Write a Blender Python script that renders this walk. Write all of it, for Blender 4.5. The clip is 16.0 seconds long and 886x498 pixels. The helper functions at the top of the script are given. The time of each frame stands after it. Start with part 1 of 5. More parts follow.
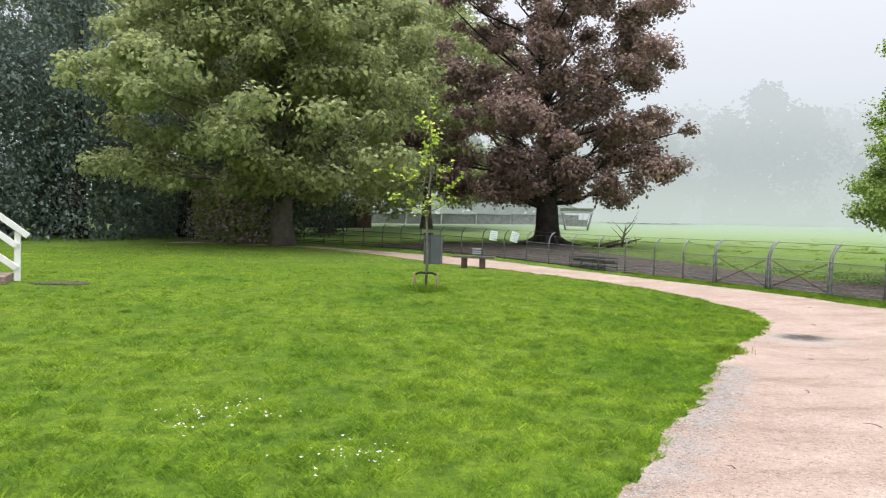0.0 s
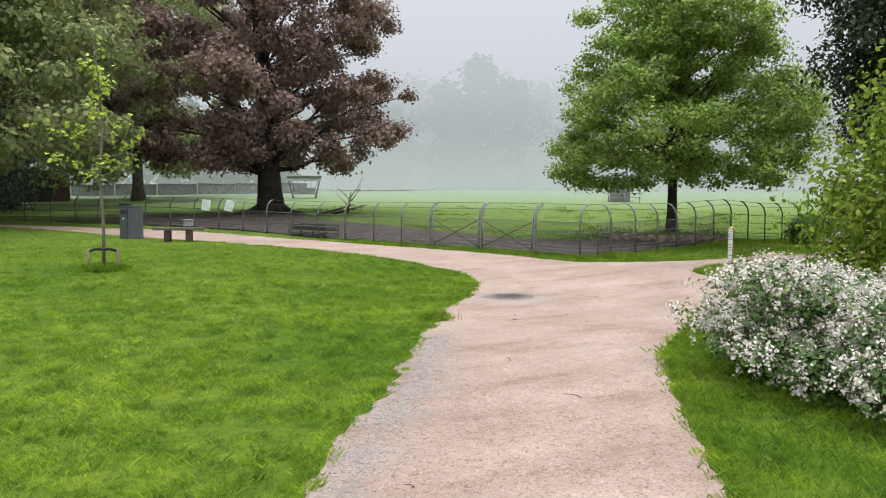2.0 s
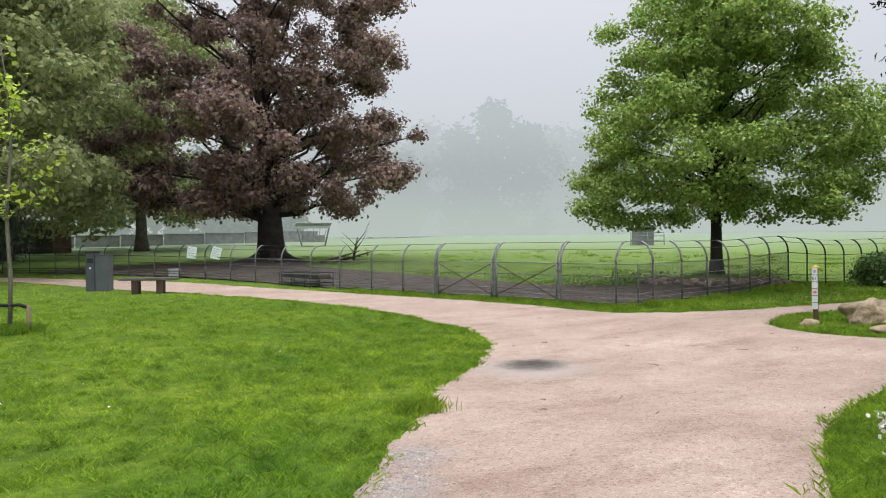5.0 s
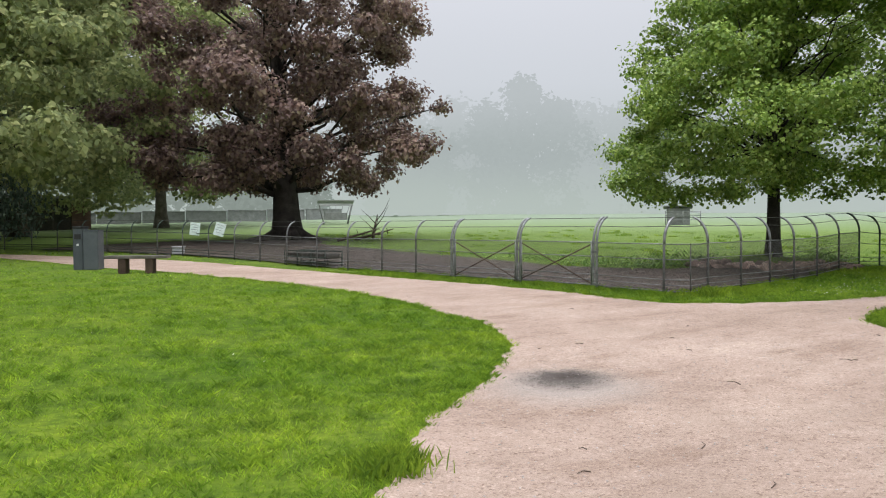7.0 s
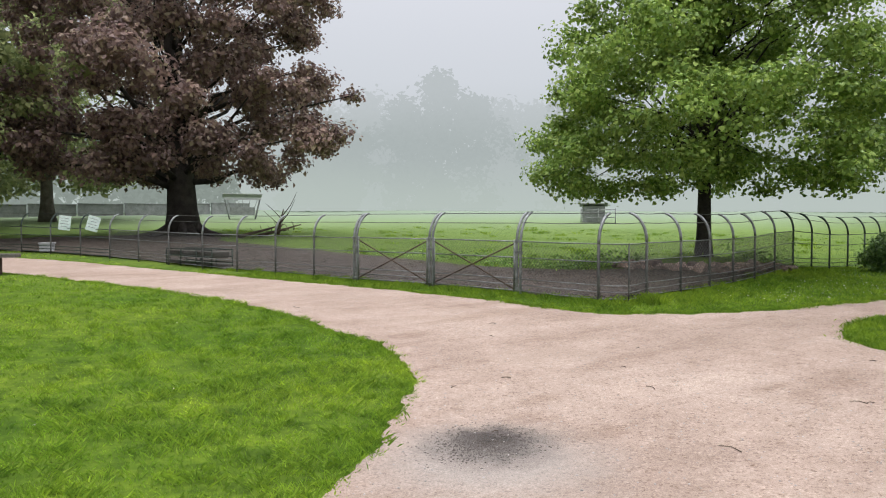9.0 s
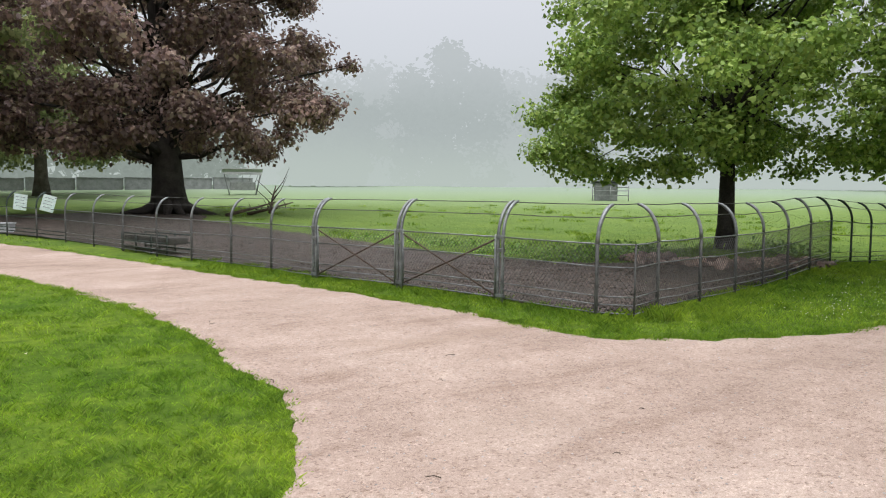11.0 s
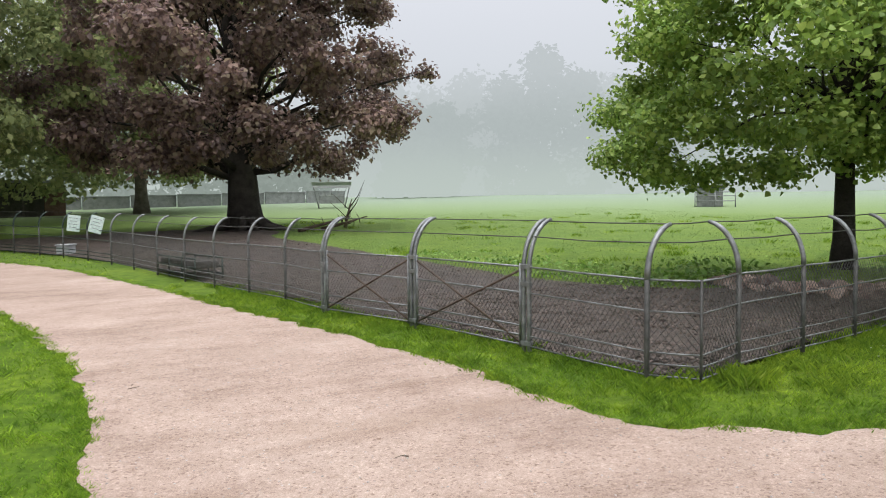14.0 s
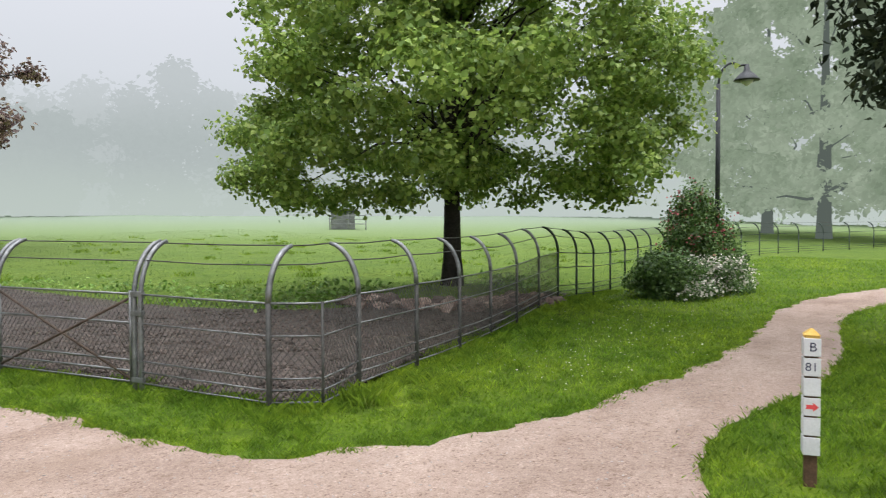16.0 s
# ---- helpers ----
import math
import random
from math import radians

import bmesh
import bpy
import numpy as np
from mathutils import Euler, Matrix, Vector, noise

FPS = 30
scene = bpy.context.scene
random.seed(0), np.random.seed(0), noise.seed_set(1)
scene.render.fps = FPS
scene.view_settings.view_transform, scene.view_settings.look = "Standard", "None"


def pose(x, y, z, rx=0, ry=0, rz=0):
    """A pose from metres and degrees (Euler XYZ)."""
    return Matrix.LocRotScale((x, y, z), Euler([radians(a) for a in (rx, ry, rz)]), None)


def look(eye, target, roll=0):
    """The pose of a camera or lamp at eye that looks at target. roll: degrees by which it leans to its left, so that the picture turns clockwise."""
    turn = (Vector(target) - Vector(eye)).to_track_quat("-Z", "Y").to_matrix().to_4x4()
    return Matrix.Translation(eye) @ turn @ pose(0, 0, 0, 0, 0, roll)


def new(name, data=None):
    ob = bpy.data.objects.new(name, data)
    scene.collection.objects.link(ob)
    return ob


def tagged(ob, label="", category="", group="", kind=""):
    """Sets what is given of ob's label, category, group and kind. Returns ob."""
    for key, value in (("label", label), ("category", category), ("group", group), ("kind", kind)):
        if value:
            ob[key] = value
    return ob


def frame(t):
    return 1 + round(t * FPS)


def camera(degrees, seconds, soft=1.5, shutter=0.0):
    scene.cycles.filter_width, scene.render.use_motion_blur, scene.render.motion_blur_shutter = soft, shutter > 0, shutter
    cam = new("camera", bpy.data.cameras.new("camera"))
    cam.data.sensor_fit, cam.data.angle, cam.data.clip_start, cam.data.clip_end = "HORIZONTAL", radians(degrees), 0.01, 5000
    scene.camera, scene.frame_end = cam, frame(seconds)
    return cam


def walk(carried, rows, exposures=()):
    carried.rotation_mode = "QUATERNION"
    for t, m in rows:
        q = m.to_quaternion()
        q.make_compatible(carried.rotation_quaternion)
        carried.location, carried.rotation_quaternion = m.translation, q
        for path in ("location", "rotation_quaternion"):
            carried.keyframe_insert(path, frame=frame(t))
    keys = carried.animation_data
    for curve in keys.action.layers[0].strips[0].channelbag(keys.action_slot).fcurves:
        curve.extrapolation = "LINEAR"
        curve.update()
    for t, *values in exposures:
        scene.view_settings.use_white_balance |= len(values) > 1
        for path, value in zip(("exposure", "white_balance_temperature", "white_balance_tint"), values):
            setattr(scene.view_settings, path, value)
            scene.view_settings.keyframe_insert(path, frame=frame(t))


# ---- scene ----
cam = camera(62.6, 16.0, soft=1.1, shutter=0.1)
PATH = [
    (0, (1.489, 0.399, 1.548), (1.894, 2.356, 1.487), 1.6),
    (0.5, (1.821, 0.651, 1.537), (2.486, 2.534, 1.428), 1.3),
    (1, (2.096, 0.91, 1.513), (2.933, 2.721, 1.38), 0.8),
    (1.5, (2.347, 1.235, 1.479), (3.315, 2.98, 1.345), 0.3),
    (2, (2.601, 1.592, 1.442), (3.669, 3.278, 1.308), 0.2),
    (2.5, (2.864, 2.0, 1.414), (4.001, 3.641, 1.295), 0.2),
    (3, (3.161, 2.438, 1.375), (4.342, 4.049, 1.273), 0.4),
    (3.5, (3.485, 2.893, 1.337), (4.678, 4.497, 1.262), 0.6),
    (4, (3.857, 3.331, 1.302), (5.05, 4.935, 1.251), 0.6),
    (4.5, (4.23, 3.788, 1.276), (5.317, 5.467, 1.277), -0.6),
    (7, (6.005, 6.146, 1.188), (6.969, 7.898, 1.129), -0.3),
    (7.5, (6.346, 6.576, 1.17), (7.359, 8.298, 1.083), -0.2),
    (8, (6.637, 7.029, 1.172), (7.72, 8.708, 1.085), -0.5),
    (8.5, (6.945, 7.482, 1.176), (8.078, 9.128, 1.103), -0.3),
    (9, (7.306, 7.886, 1.175), (8.463, 9.516, 1.106), 0.1),
    (11.5, (9.572, 9.673, 1.455), (10.668, 11.339, 1.298), 0.4),
    (12, (9.95, 9.971, 1.484), (10.981, 11.678, 1.323), 0.2),
    (12.5, (10.297, 10.196, 1.507), (11.231, 11.958, 1.362), 0.1),
    (13, (10.636, 10.412, 1.498), (11.502, 12.21, 1.358), -0.7),
    (13.5, (10.95, 10.57, 1.501), (11.815, 12.369, 1.378), -0.6),
    (14, (11.223, 10.661, 1.513), (12.109, 12.451, 1.399), -0.7),
    (14.5, (11.349, 10.755, 1.524), (12.317, 12.502, 1.416), -1.0),
    (15, (11.406, 10.807, 1.505), (12.54, 12.452, 1.411), -0.9),
    (15.5, (11.465, 10.8, 1.5), (12.84, 12.25, 1.421), -0.7),
    (16, (11.534, 10.775, 1.502), (13.154, 11.947, 1.441), -0.2),
]
EXPOSURES = [(0, 0.42), (0.6, 0.28), (1.5, 0.14), (4.5, 0.12), (7, 0.07), (12.5, 0.16), (16, 0.20)]
walk(cam, [(t, look(eye, target, roll)) for t, eye, target, roll in PATH], EXPOSURES)

# ---- world and light: thick overcast with ground fog ----
world = bpy.data.worlds.new("foggy_sky")
scene.world = world
world.use_nodes = True
wn = world.node_tree.nodes
wl = world.node_tree.links
for n in list(wn):
    wn.remove(n)
w_out = wn.new("ShaderNodeOutputWorld")
w_add = wn.new("ShaderNodeAddShader")
w_fog = wn.new("ShaderNodeBackground")
# an overcast sky is brightest overhead
w_tc = wn.new("ShaderNodeTexCoord")
w_sep = wn.new("ShaderNodeSeparateXYZ")
w_abs = wn.new("ShaderNodeMath")
w_abs.operation = "MAXIMUM"
w_abs.inputs[1].default_value = 0.0
w_pow = wn.new("ShaderNodeMath")
w_pow.operation = "POWER"
w_pow.inputs[1].default_value = 4.0
w_lift = wn.new("ShaderNodeMath")
w_lift.operation = "MULTIPLY_ADD"
w_lift.inputs[1].default_value = 4.6
w_lift.inputs[2].default_value = 0.98
wl.new(w_tc.outputs["Generated"], w_sep.inputs[0])
wl.new(w_sep.outputs[2], w_abs.inputs[0])
wl.new(w_abs.outputs[0], w_pow.inputs[0])
wl.new(w_pow.outputs[0], w_lift.inputs[0])
wl.new(w_lift.outputs[0], w_fog.inputs["Strength"])
# fog lies thickest over the meadow and pales upwards
w_ramp = wn.new("ShaderNodeValToRGB")
w_stops = ((0.0, (0.465, 0.520, 0.500)), (0.10, (0.505, 0.550, 0.560)), (0.19, (0.600, 0.628, 0.672)), (0.30, (0.655, 0.672, 0.728)))
while len(w_ramp.color_ramp.elements) < len(w_stops):
    w_ramp.color_ramp.elements.new(0.5)
for w_el, (w_at, w_col) in zip(w_ramp.color_ramp.elements, w_stops):
    w_el.position, w_el.color = w_at, (*w_col, 1)
wl.new(w_abs.outputs[0], w_ramp.inputs["Fac"])
wl.new(w_ramp.outputs[0], w_fog.inputs["Color"])
w_bg = wn.new("ShaderNodeBackground")
w_sky = wn.new("ShaderNodeTexSky")
w_sky.sky_type = "NISHITA"
w_sky.sun_disc = False
w_sky.sun_elevation = radians(62)
w_sky.sun_rotation = radians(200)
w_sky.dust_density = 6.0
w_bg.inputs["Strength"].default_value = 0.006
wl.new(w_sky.outputs["Color"], w_bg.inputs["Color"])
wl.new(w_fog.outputs[0], w_add.inputs[0])
wl.new(w_bg.outputs[0], w_add.inputs[1])
wl.new(w_add.outputs[0], w_out.inputs["Surface"])
sun_data = bpy.data.lights.new("sun", "SUN")
sun_data.energy = 1.5
sun_data.angle = radians(70)
sun_data.color = (1.0, 0.97, 0.92)
sun = new("sun", sun_data)
sun.matrix_basis = look((0, 0, 40), (5, 12, 10))

# ---- materials ----


def node_mat(name, rough=0.8, spec=0.3, metal=0.0):
    m = bpy.data.materials.new(name)
    m.use_nodes = True
    b = m.node_tree.nodes["Principled BSDF"]
    b.inputs["Roughness"].default_value = rough
    b.inputs["Specular IOR Level"].default_value = spec
    b.inputs["Metallic"].default_value = metal
    return m, m.node_tree.nodes, m.node_tree.links, b


def ramp(nodes, stops):
    r = nodes.new("ShaderNodeValToRGB")
    e = r.color_ramp.elements
    while len(e) < len(stops):
        e.new(0.5)
    for k, (p, c) in enumerate(stops):
        e[k].position, e[k].color = p, (*c, 1)
    return r


def noise_tex(nodes, links, coord, scale, detail=4, rough=0.6):
    t = nodes.new("ShaderNodeTexNoise")
    t.inputs["Scale"].default_value = scale
    t.inputs["Detail"].default_value = detail
    t.inputs["Roughness"].default_value = rough
    links.new(coord, t.inputs["Vector"])
    return t


def mix_col(nodes, links, fac, a, b, mode="MIX"):
    m = nodes.new("ShaderNodeMix")
    m.data_type, m.blend_type = "RGBA", mode
    for key, v in ((0, fac), (6, a), (7, b)):
        if isinstance(v, bpy.types.NodeSocket):
            links.new(v, m.inputs[key])
        elif isinstance(v, (int, float)):
            m.inputs[key].default_value = v
        else:
            m.inputs[key].default_value = (*v, 1)
    return m.outputs[2]


def bump(nodes, links, height, strength, dist, b):
    n = nodes.new("ShaderNodeBump")
    n.inputs["Strength"].default_value = strength
    n.inputs["Distance"].default_value = dist
    links.new(height, n.inputs["Height"])
    links.new(n.outputs[0], b.inputs["Normal"])
    return n


def mottled(name, stops, big=1.5, small=40.0, rough=0.85, spec=0.25, metal=0.0, bump_amt=0.4, bump_dist=0.01, space="Object", dark=0.55):
    """Two scales of variation: a broad ramp and a fine grain, with fine relief."""
    m, nodes, links, b = node_mat(name, rough, spec, metal)
    tc = nodes.new("ShaderNodeTexCoord").outputs[space]
    n1 = noise_tex(nodes, links, tc, big, 6)
    n2 = noise_tex(nodes, links, tc, small, 4, 0.7)
    r1 = ramp(nodes, stops)
    links.new(n1.outputs["Fac"], r1.inputs["Fac"])
    r2 = ramp(nodes, [(0.25, (dark, dark, dark)), (0.7, (1.1, 1.1, 1.1))])
    links.new(n2.outputs["Fac"], r2.inputs["Fac"])
    links.new(mix_col(nodes, links, 1.0, r1.outputs[0], r2.outputs[0], "MULTIPLY"), b.inputs["Base Color"])
    bump(nodes, links, n2.outputs["Fac"], bump_amt, bump_dist, b)
    return m


def leafy(name, cols, rough=0.5, through_light=0.35, patch=0.35, hi=1.25, patchy=0.6, spec=0.35):
    """Leaves: a tone per leaf, broad patches of tone, and light through the blade."""
    m, nodes, links, b = node_mat(name, rough, spec)
    geo = nodes.new("ShaderNodeNewGeometry")
    r = ramp(nodes, [(k / max(1, len(cols) - 1), c) for k, c in enumerate(cols)])
    links.new(geo.outputs["Random Per Island"], r.inputs["Fac"])
    tc = nodes.new("ShaderNodeTexCoord").outputs["Object"]
    n1 = noise_tex(nodes, links, tc, patchy, 3)
    r2 = ramp(nodes, [(0.3, (1 - patch,) * 3), (0.7, (hi,) * 3)])
    links.new(n1.outputs["Fac"], r2.inputs["Fac"])
    col = mix_col(nodes, links, 1.0, r.outputs[0], r2.outputs[0], "MULTIPLY")
    links.new(col, b.inputs["Base Color"])
    if through_light > 0:
        tr = nodes.new("ShaderNodeBsdfTranslucent")
        links.new(col, tr.inputs["Color"])
        mx = nodes.new("ShaderNodeMixShader")
        mx.inputs[0].default_value = through_light
        links.new(b.outputs[0], mx.inputs[1])
        links.new(tr.outputs[0], mx.inputs[2])
        links.new(mx.outputs[0], nodes["Material Output"].inputs["Surface"])
    return m


def turf_colour(nodes, links, tc, tone=1.0):
    """Lawn colour: broad drifts, hand-sized tufts and fine flecks, from dark clover to yellow-green."""
    n1 = noise_tex(nodes, links, tc, 0.42, 5, 0.6)
    n2 = noise_tex(nodes, links, tc, 3.4, 6, 0.72)
    n3 = noise_tex(nodes, links, tc, 14.0, 4, 0.7)
    r1 = ramp(nodes, [(0.3, tuple(tone * v for v in (0.090, 0.163, 0.018))), (0.5, tuple(tone * v for v in (0.125, 0.197, 0.021))), (0.7, tuple(tone * v for v in (0.168, 0.239, 0.027)))])
    links.new(n1.outputs["Fac"], r1.inputs["Fac"])
    r2 = ramp(nodes, [(0.3, (0.46, 0.54, 0.62)), (0.5, (0.96, 0.98, 1.0)), (0.7, (1.45, 1.34, 1.15))])
    links.new(n2.outputs["Fac"], r2.inputs["Fac"])
    r3 = ramp(nodes, [(0.3, (0.62, 0.68, 0.75)), (0.68, (1.25, 1.2, 1.1))])
    links.new(n3.outputs["Fac"], r3.inputs["Fac"])
    c = mix_col(nodes, links, 1.0, r1.outputs[0], r2.outputs[0], "MULTIPLY")
    return mix_col(nodes, links, 1.0, c, r3.outputs[0], "MULTIPLY"), n2, n3


def turf_blades(name, tone, straw=(0.30, 0.32, 0.10)):
    """Grass blades take the drift of the turf they stand in, each with a tone of its own, some of them straw."""
    m, nodes, links, b = node_mat(name, 0.65, 0.1)
    tc = nodes.new("ShaderNodeTexCoord").outputs["Object"]
    c, n2, n3 = turf_colour(nodes, links, tc, tone)
    geo = nodes.new("ShaderNodeNewGeometry")
    r = ramp(nodes, [(0, (0.72, 0.76, 0.8)), (0.6, (1.05, 1.05, 1.0)), (1, (1.35, 1.25, 1.2))])
    links.new(geo.outputs["Random Per Island"], r.inputs["Fac"])
    c = mix_col(nodes, links, 1.0, c, r.outputs[0], "MULTIPLY")
    dry = ramp(nodes, [(0.975, (0, 0, 0)), (0.985, (0.45, 0.45, 0.45))])
    links.new(geo.outputs["Random Per Island"], dry.inputs["Fac"])
    c = mix_col(nodes, links, dry.outputs[0], c, straw)
    links.new(c, b.inputs["Base Color"])
    tr = nodes.new("ShaderNodeBsdfTranslucent")
    links.new(c, tr.inputs["Color"])
    mx = nodes.new("ShaderNodeMixShader")
    mx.inputs[0].default_value = 0.5
    links.new(b.outputs[0], mx.inputs[1])
    links.new(tr.outputs[0], mx.inputs[2])
    links.new(mx.outputs[0], nodes["Material Output"].inputs["Surface"])
    return m


def grass_ground():
    m, nodes, links, b = node_mat("lawn_ground", 0.95, 0.05)
    tc = nodes.new("ShaderNodeTexCoord").outputs["Object"]
    near, n2, n3 = turf_colour(nodes, links, tc, 0.72)
    # the grazed meadow past the paddock pales with distance: fog haze put into the colour
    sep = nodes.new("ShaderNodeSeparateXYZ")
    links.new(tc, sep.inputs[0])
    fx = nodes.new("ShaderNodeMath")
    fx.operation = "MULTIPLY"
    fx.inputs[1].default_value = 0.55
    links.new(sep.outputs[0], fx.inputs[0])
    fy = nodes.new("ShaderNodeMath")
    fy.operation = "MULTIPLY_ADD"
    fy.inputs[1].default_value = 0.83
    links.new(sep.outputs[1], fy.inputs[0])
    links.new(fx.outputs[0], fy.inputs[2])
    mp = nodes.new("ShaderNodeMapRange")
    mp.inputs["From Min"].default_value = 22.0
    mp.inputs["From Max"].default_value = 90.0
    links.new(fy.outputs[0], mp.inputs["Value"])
    far_haze = mix_col(nodes, links, n2.outputs["Fac"], (0.160, 0.236, 0.078), (0.226, 0.298, 0.120))
    # a second range greys the farthest ground with more painted haze
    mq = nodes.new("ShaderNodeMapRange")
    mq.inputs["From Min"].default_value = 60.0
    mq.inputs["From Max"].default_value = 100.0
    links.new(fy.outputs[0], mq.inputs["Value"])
    grazed = mix_col(nodes, links, mp.outputs[0], near, far_haze)
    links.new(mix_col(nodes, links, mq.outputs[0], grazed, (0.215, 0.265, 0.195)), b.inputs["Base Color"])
    bump(nodes, links, n2.outputs["Fac"], 0.8, 0.08, b)
    return m


STAINS = [((9.95, 11.15), 0.62, 0.28, (0.36, 0.33, 0.305), 0.6), ((10.1, 11.33), 0.36, 0.17, (0.13, 0.115, 0.105), 0.8), ((10.2, 11.42), 0.18, 0.14, (0.055, 0.048, 0.046), 0.85)]
STAINS += [(p, 0.17, 0.22, (0.32, 0.305, 0.29), 0.6) for p in ((3.9, 4.75), (4.35, 5.25), (4.9, 5.9), (5.45, 6.5), (5.9, 7.1), (6.45, 7.85), (6.9, 8.5))]
STAINS += [(p, 0.12, 0.2, (0.34, 0.25, 0.195), 0.6) for p in ((12.55, 15.68), (12.85, 15.55), (13.2, 15.45), (13.55, 15.45), (13.9, 15.5), (14.15, 15.55))]
STAINS += [(p, 0.22, 0.3, (0.33, 0.25, 0.20), 0.45) for p in ((12.95, 18.4), (12.0, 13.2), (12.5, 13.0), (10.2, 9.75), (11.0, 9.3), (8.9, 8.6), (7.4, 6.9))]


def gravel():
    m, nodes, links, b = node_mat("pale_gravel", 0.92, 0.2)
    tc = nodes.new("ShaderNodeTexCoord").outputs["Object"]
    n1 = noise_tex(nodes, links, tc, 0.45, 7, 0.62)
    n2 = noise_tex(nodes, links, tc, 5.0, 6, 0.7)
    n3 = noise_tex(nodes, links, tc, 110.0, 3, 0.7)
    v = nodes.new("ShaderNodeTexVoronoi")
    v.inputs["Scale"].default_value = 62.0
    links.new(tc, v.inputs["Vector"])
    r1 = ramp(nodes, [(0.30, (0.318, 0.240, 0.200)), (0.5, (0.408, 0.315, 0.268)), (0.70, (0.475, 0.379, 0.328))])
    links.new(n1.outputs["Fac"], r1.inputs["Fac"])
    r2 = ramp(nodes, [(0.30, (0.80, 0.77, 0.74)), (0.42, (0.97, 0.96, 0.95)), (0.7, (1.06, 1.06, 1.05))])
    links.new(n2.outputs["Fac"], r2.inputs["Fac"])
    r3 = ramp(nodes, [(0.3, (0.66, 0.65, 0.64)), (0.6, (1.08, 1.08, 1.08))])
    links.new(n3.outputs["Fac"], r3.inputs["Fac"])
    # single stones, each with a tone of its own
    tone = nodes.new("ShaderNodeSeparateColor")
    links.new(v.outputs["Color"], tone.inputs[0])
    r4 = ramp(nodes, [(0.0, (0.62, 0.59, 0.57)), (0.12, (0.92, 0.91, 0.90)), (0.85, (1.02, 1.02, 1.015)), (1.0, (1.22, 1.22, 1.22))])
    links.new(tone.outputs[0], r4.inputs["Fac"])
    # crumbs of leaf and soil, and scuffs drawn out along the way people walk
    n4 = noise_tex(nodes, links, tc, 17.0, 8, 0.78)
    r5 = ramp(nodes, [(0.33, (0.46, 0.40, 0.35)), (0.41, (0.93, 0.915, 0.90)), (0.6, (1.03, 1.03, 1.025))])
    links.new(n4.outputs["Fac"], r5.inputs["Fac"])
    turn = nodes.new("ShaderNodeMapping")
    turn.inputs["Rotation"].default_value = (0, 0, radians(-48))
    turn.inputs["Scale"].default_value = (0.6, 1.7, 1.0)
    links.new(tc, turn.inputs["Vector"])
    n5 = noise_tex(nodes, links, turn.outputs[0], 1.0, 6, 0.65)
    r6 = ramp(nodes, [(0.34, (0.80, 0.765, 0.735)), (0.45, (0.96, 0.95, 0.94)), (0.66, (1.08, 1.08, 1.075))])
    links.new(n5.outputs["Fac"], r6.inputs["Fac"])
    c = r1.outputs[0]
    for layer in (r2, r3, r4, r5, r6):
        c = mix_col(nodes, links, 1.0, c, layer.outputs[0], "MULTIPLY")
    # cinders trodden into the fork, grey grit washed to the lawn's edge, a damp runnel
    for (sx, sy), radius, soft, col, amt in STAINS:
        vd = nodes.new("ShaderNodeVectorMath")
        vd.operation = "DISTANCE"
        wob = nodes.new("ShaderNodeVectorMath")
        wob.operation = "MULTIPLY_ADD"
        wob.inputs[1].default_value = (0.5, 0.5, 0.0)
        links.new(n2.outputs["Color"], wob.inputs[0])
        links.new(tc, wob.inputs[2])
        flat = nodes.new("ShaderNodeVectorMath")
        flat.operation = "MULTIPLY"
        flat.inputs[1].default_value = (1, 1, 0)
        links.new(wob.outputs[0], flat.inputs[0])
        links.new(flat.outputs[0], vd.inputs[0])
        vd.inputs[1].default_value = (sx + 0.25, sy + 0.25, 0)
        mr = nodes.new("ShaderNodeMapRange")
        mr.inputs["From Min"].default_value = radius + soft
        mr.inputs["From Max"].default_value = radius - soft
        mr.inputs["To Max"].default_value = amt
        links.new(vd.outputs["Value"], mr.inputs["Value"])
        tint = mix_col(nodes, links, 1.0, col, r3.outputs[0], "MULTIPLY")
        c = mix_col(nodes, links, mr.outputs[0], c, tint)
    links.new(c, b.inputs["Base Color"])
    ad = nodes.new("ShaderNodeMath")
    ad.operation = "ADD"
    links.new(n2.outputs["Fac"], ad.inputs[0])
    links.new(n3.outputs["Fac"], ad.inputs[1])
    bump(nodes, links, ad.outputs[0], 0.7, 0.014, b)
    return m


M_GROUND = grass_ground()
L_GRASS = turf_blades("grass_blades", 1.80)
L_VERGE = turf_blades("rough_grass_blades", 1.58)
L_MEADOW = leafy("meadow_tussocks", [(0.115, 0.19, 0.05), (0.18, 0.272, 0.083), (0.245, 0.325, 0.12)], 0.6, 0.3, 0.2, 1.15, 0.3)
M_PATH = gravel()
M_CINDER = mottled("dark_cinders", [(0.3, (0.09, 0.075, 0.065)), (0.7, (0.20, 0.17, 0.15))], 3.0, 70, 0.9, dark=0.4, bump_amt=0.9)
M_MUD = mottled("trodden_mud", [(0.28, (0.048, 0.035, 0.027)), (0.5, (0.088, 0.066, 0.053)), (0.75, (0.145, 0.112, 0.092))], 2.2, 20, 0.75, 0.4, dark=0.3, bump_amt=1.0, bump_dist=0.06)
M_STEEL = mottled("weathered_galvanised_steel", [(0.3, (0.135, 0.140, 0.142)), (0.7, (0.31, 0.32, 0.325))], 9, 45, 0.5, 0.5, 0.6, 0.15, 0.002, dark=0.75)
M_DARK_STEEL = mottled("dull_dark_steel", [(0.3, (0.050, 0.051, 0.047)), (0.7, (0.125, 0.123, 0.116))], 8, 70, 0.6, 0.4, 0.4, 0.2, 0.002, dark=0.7)
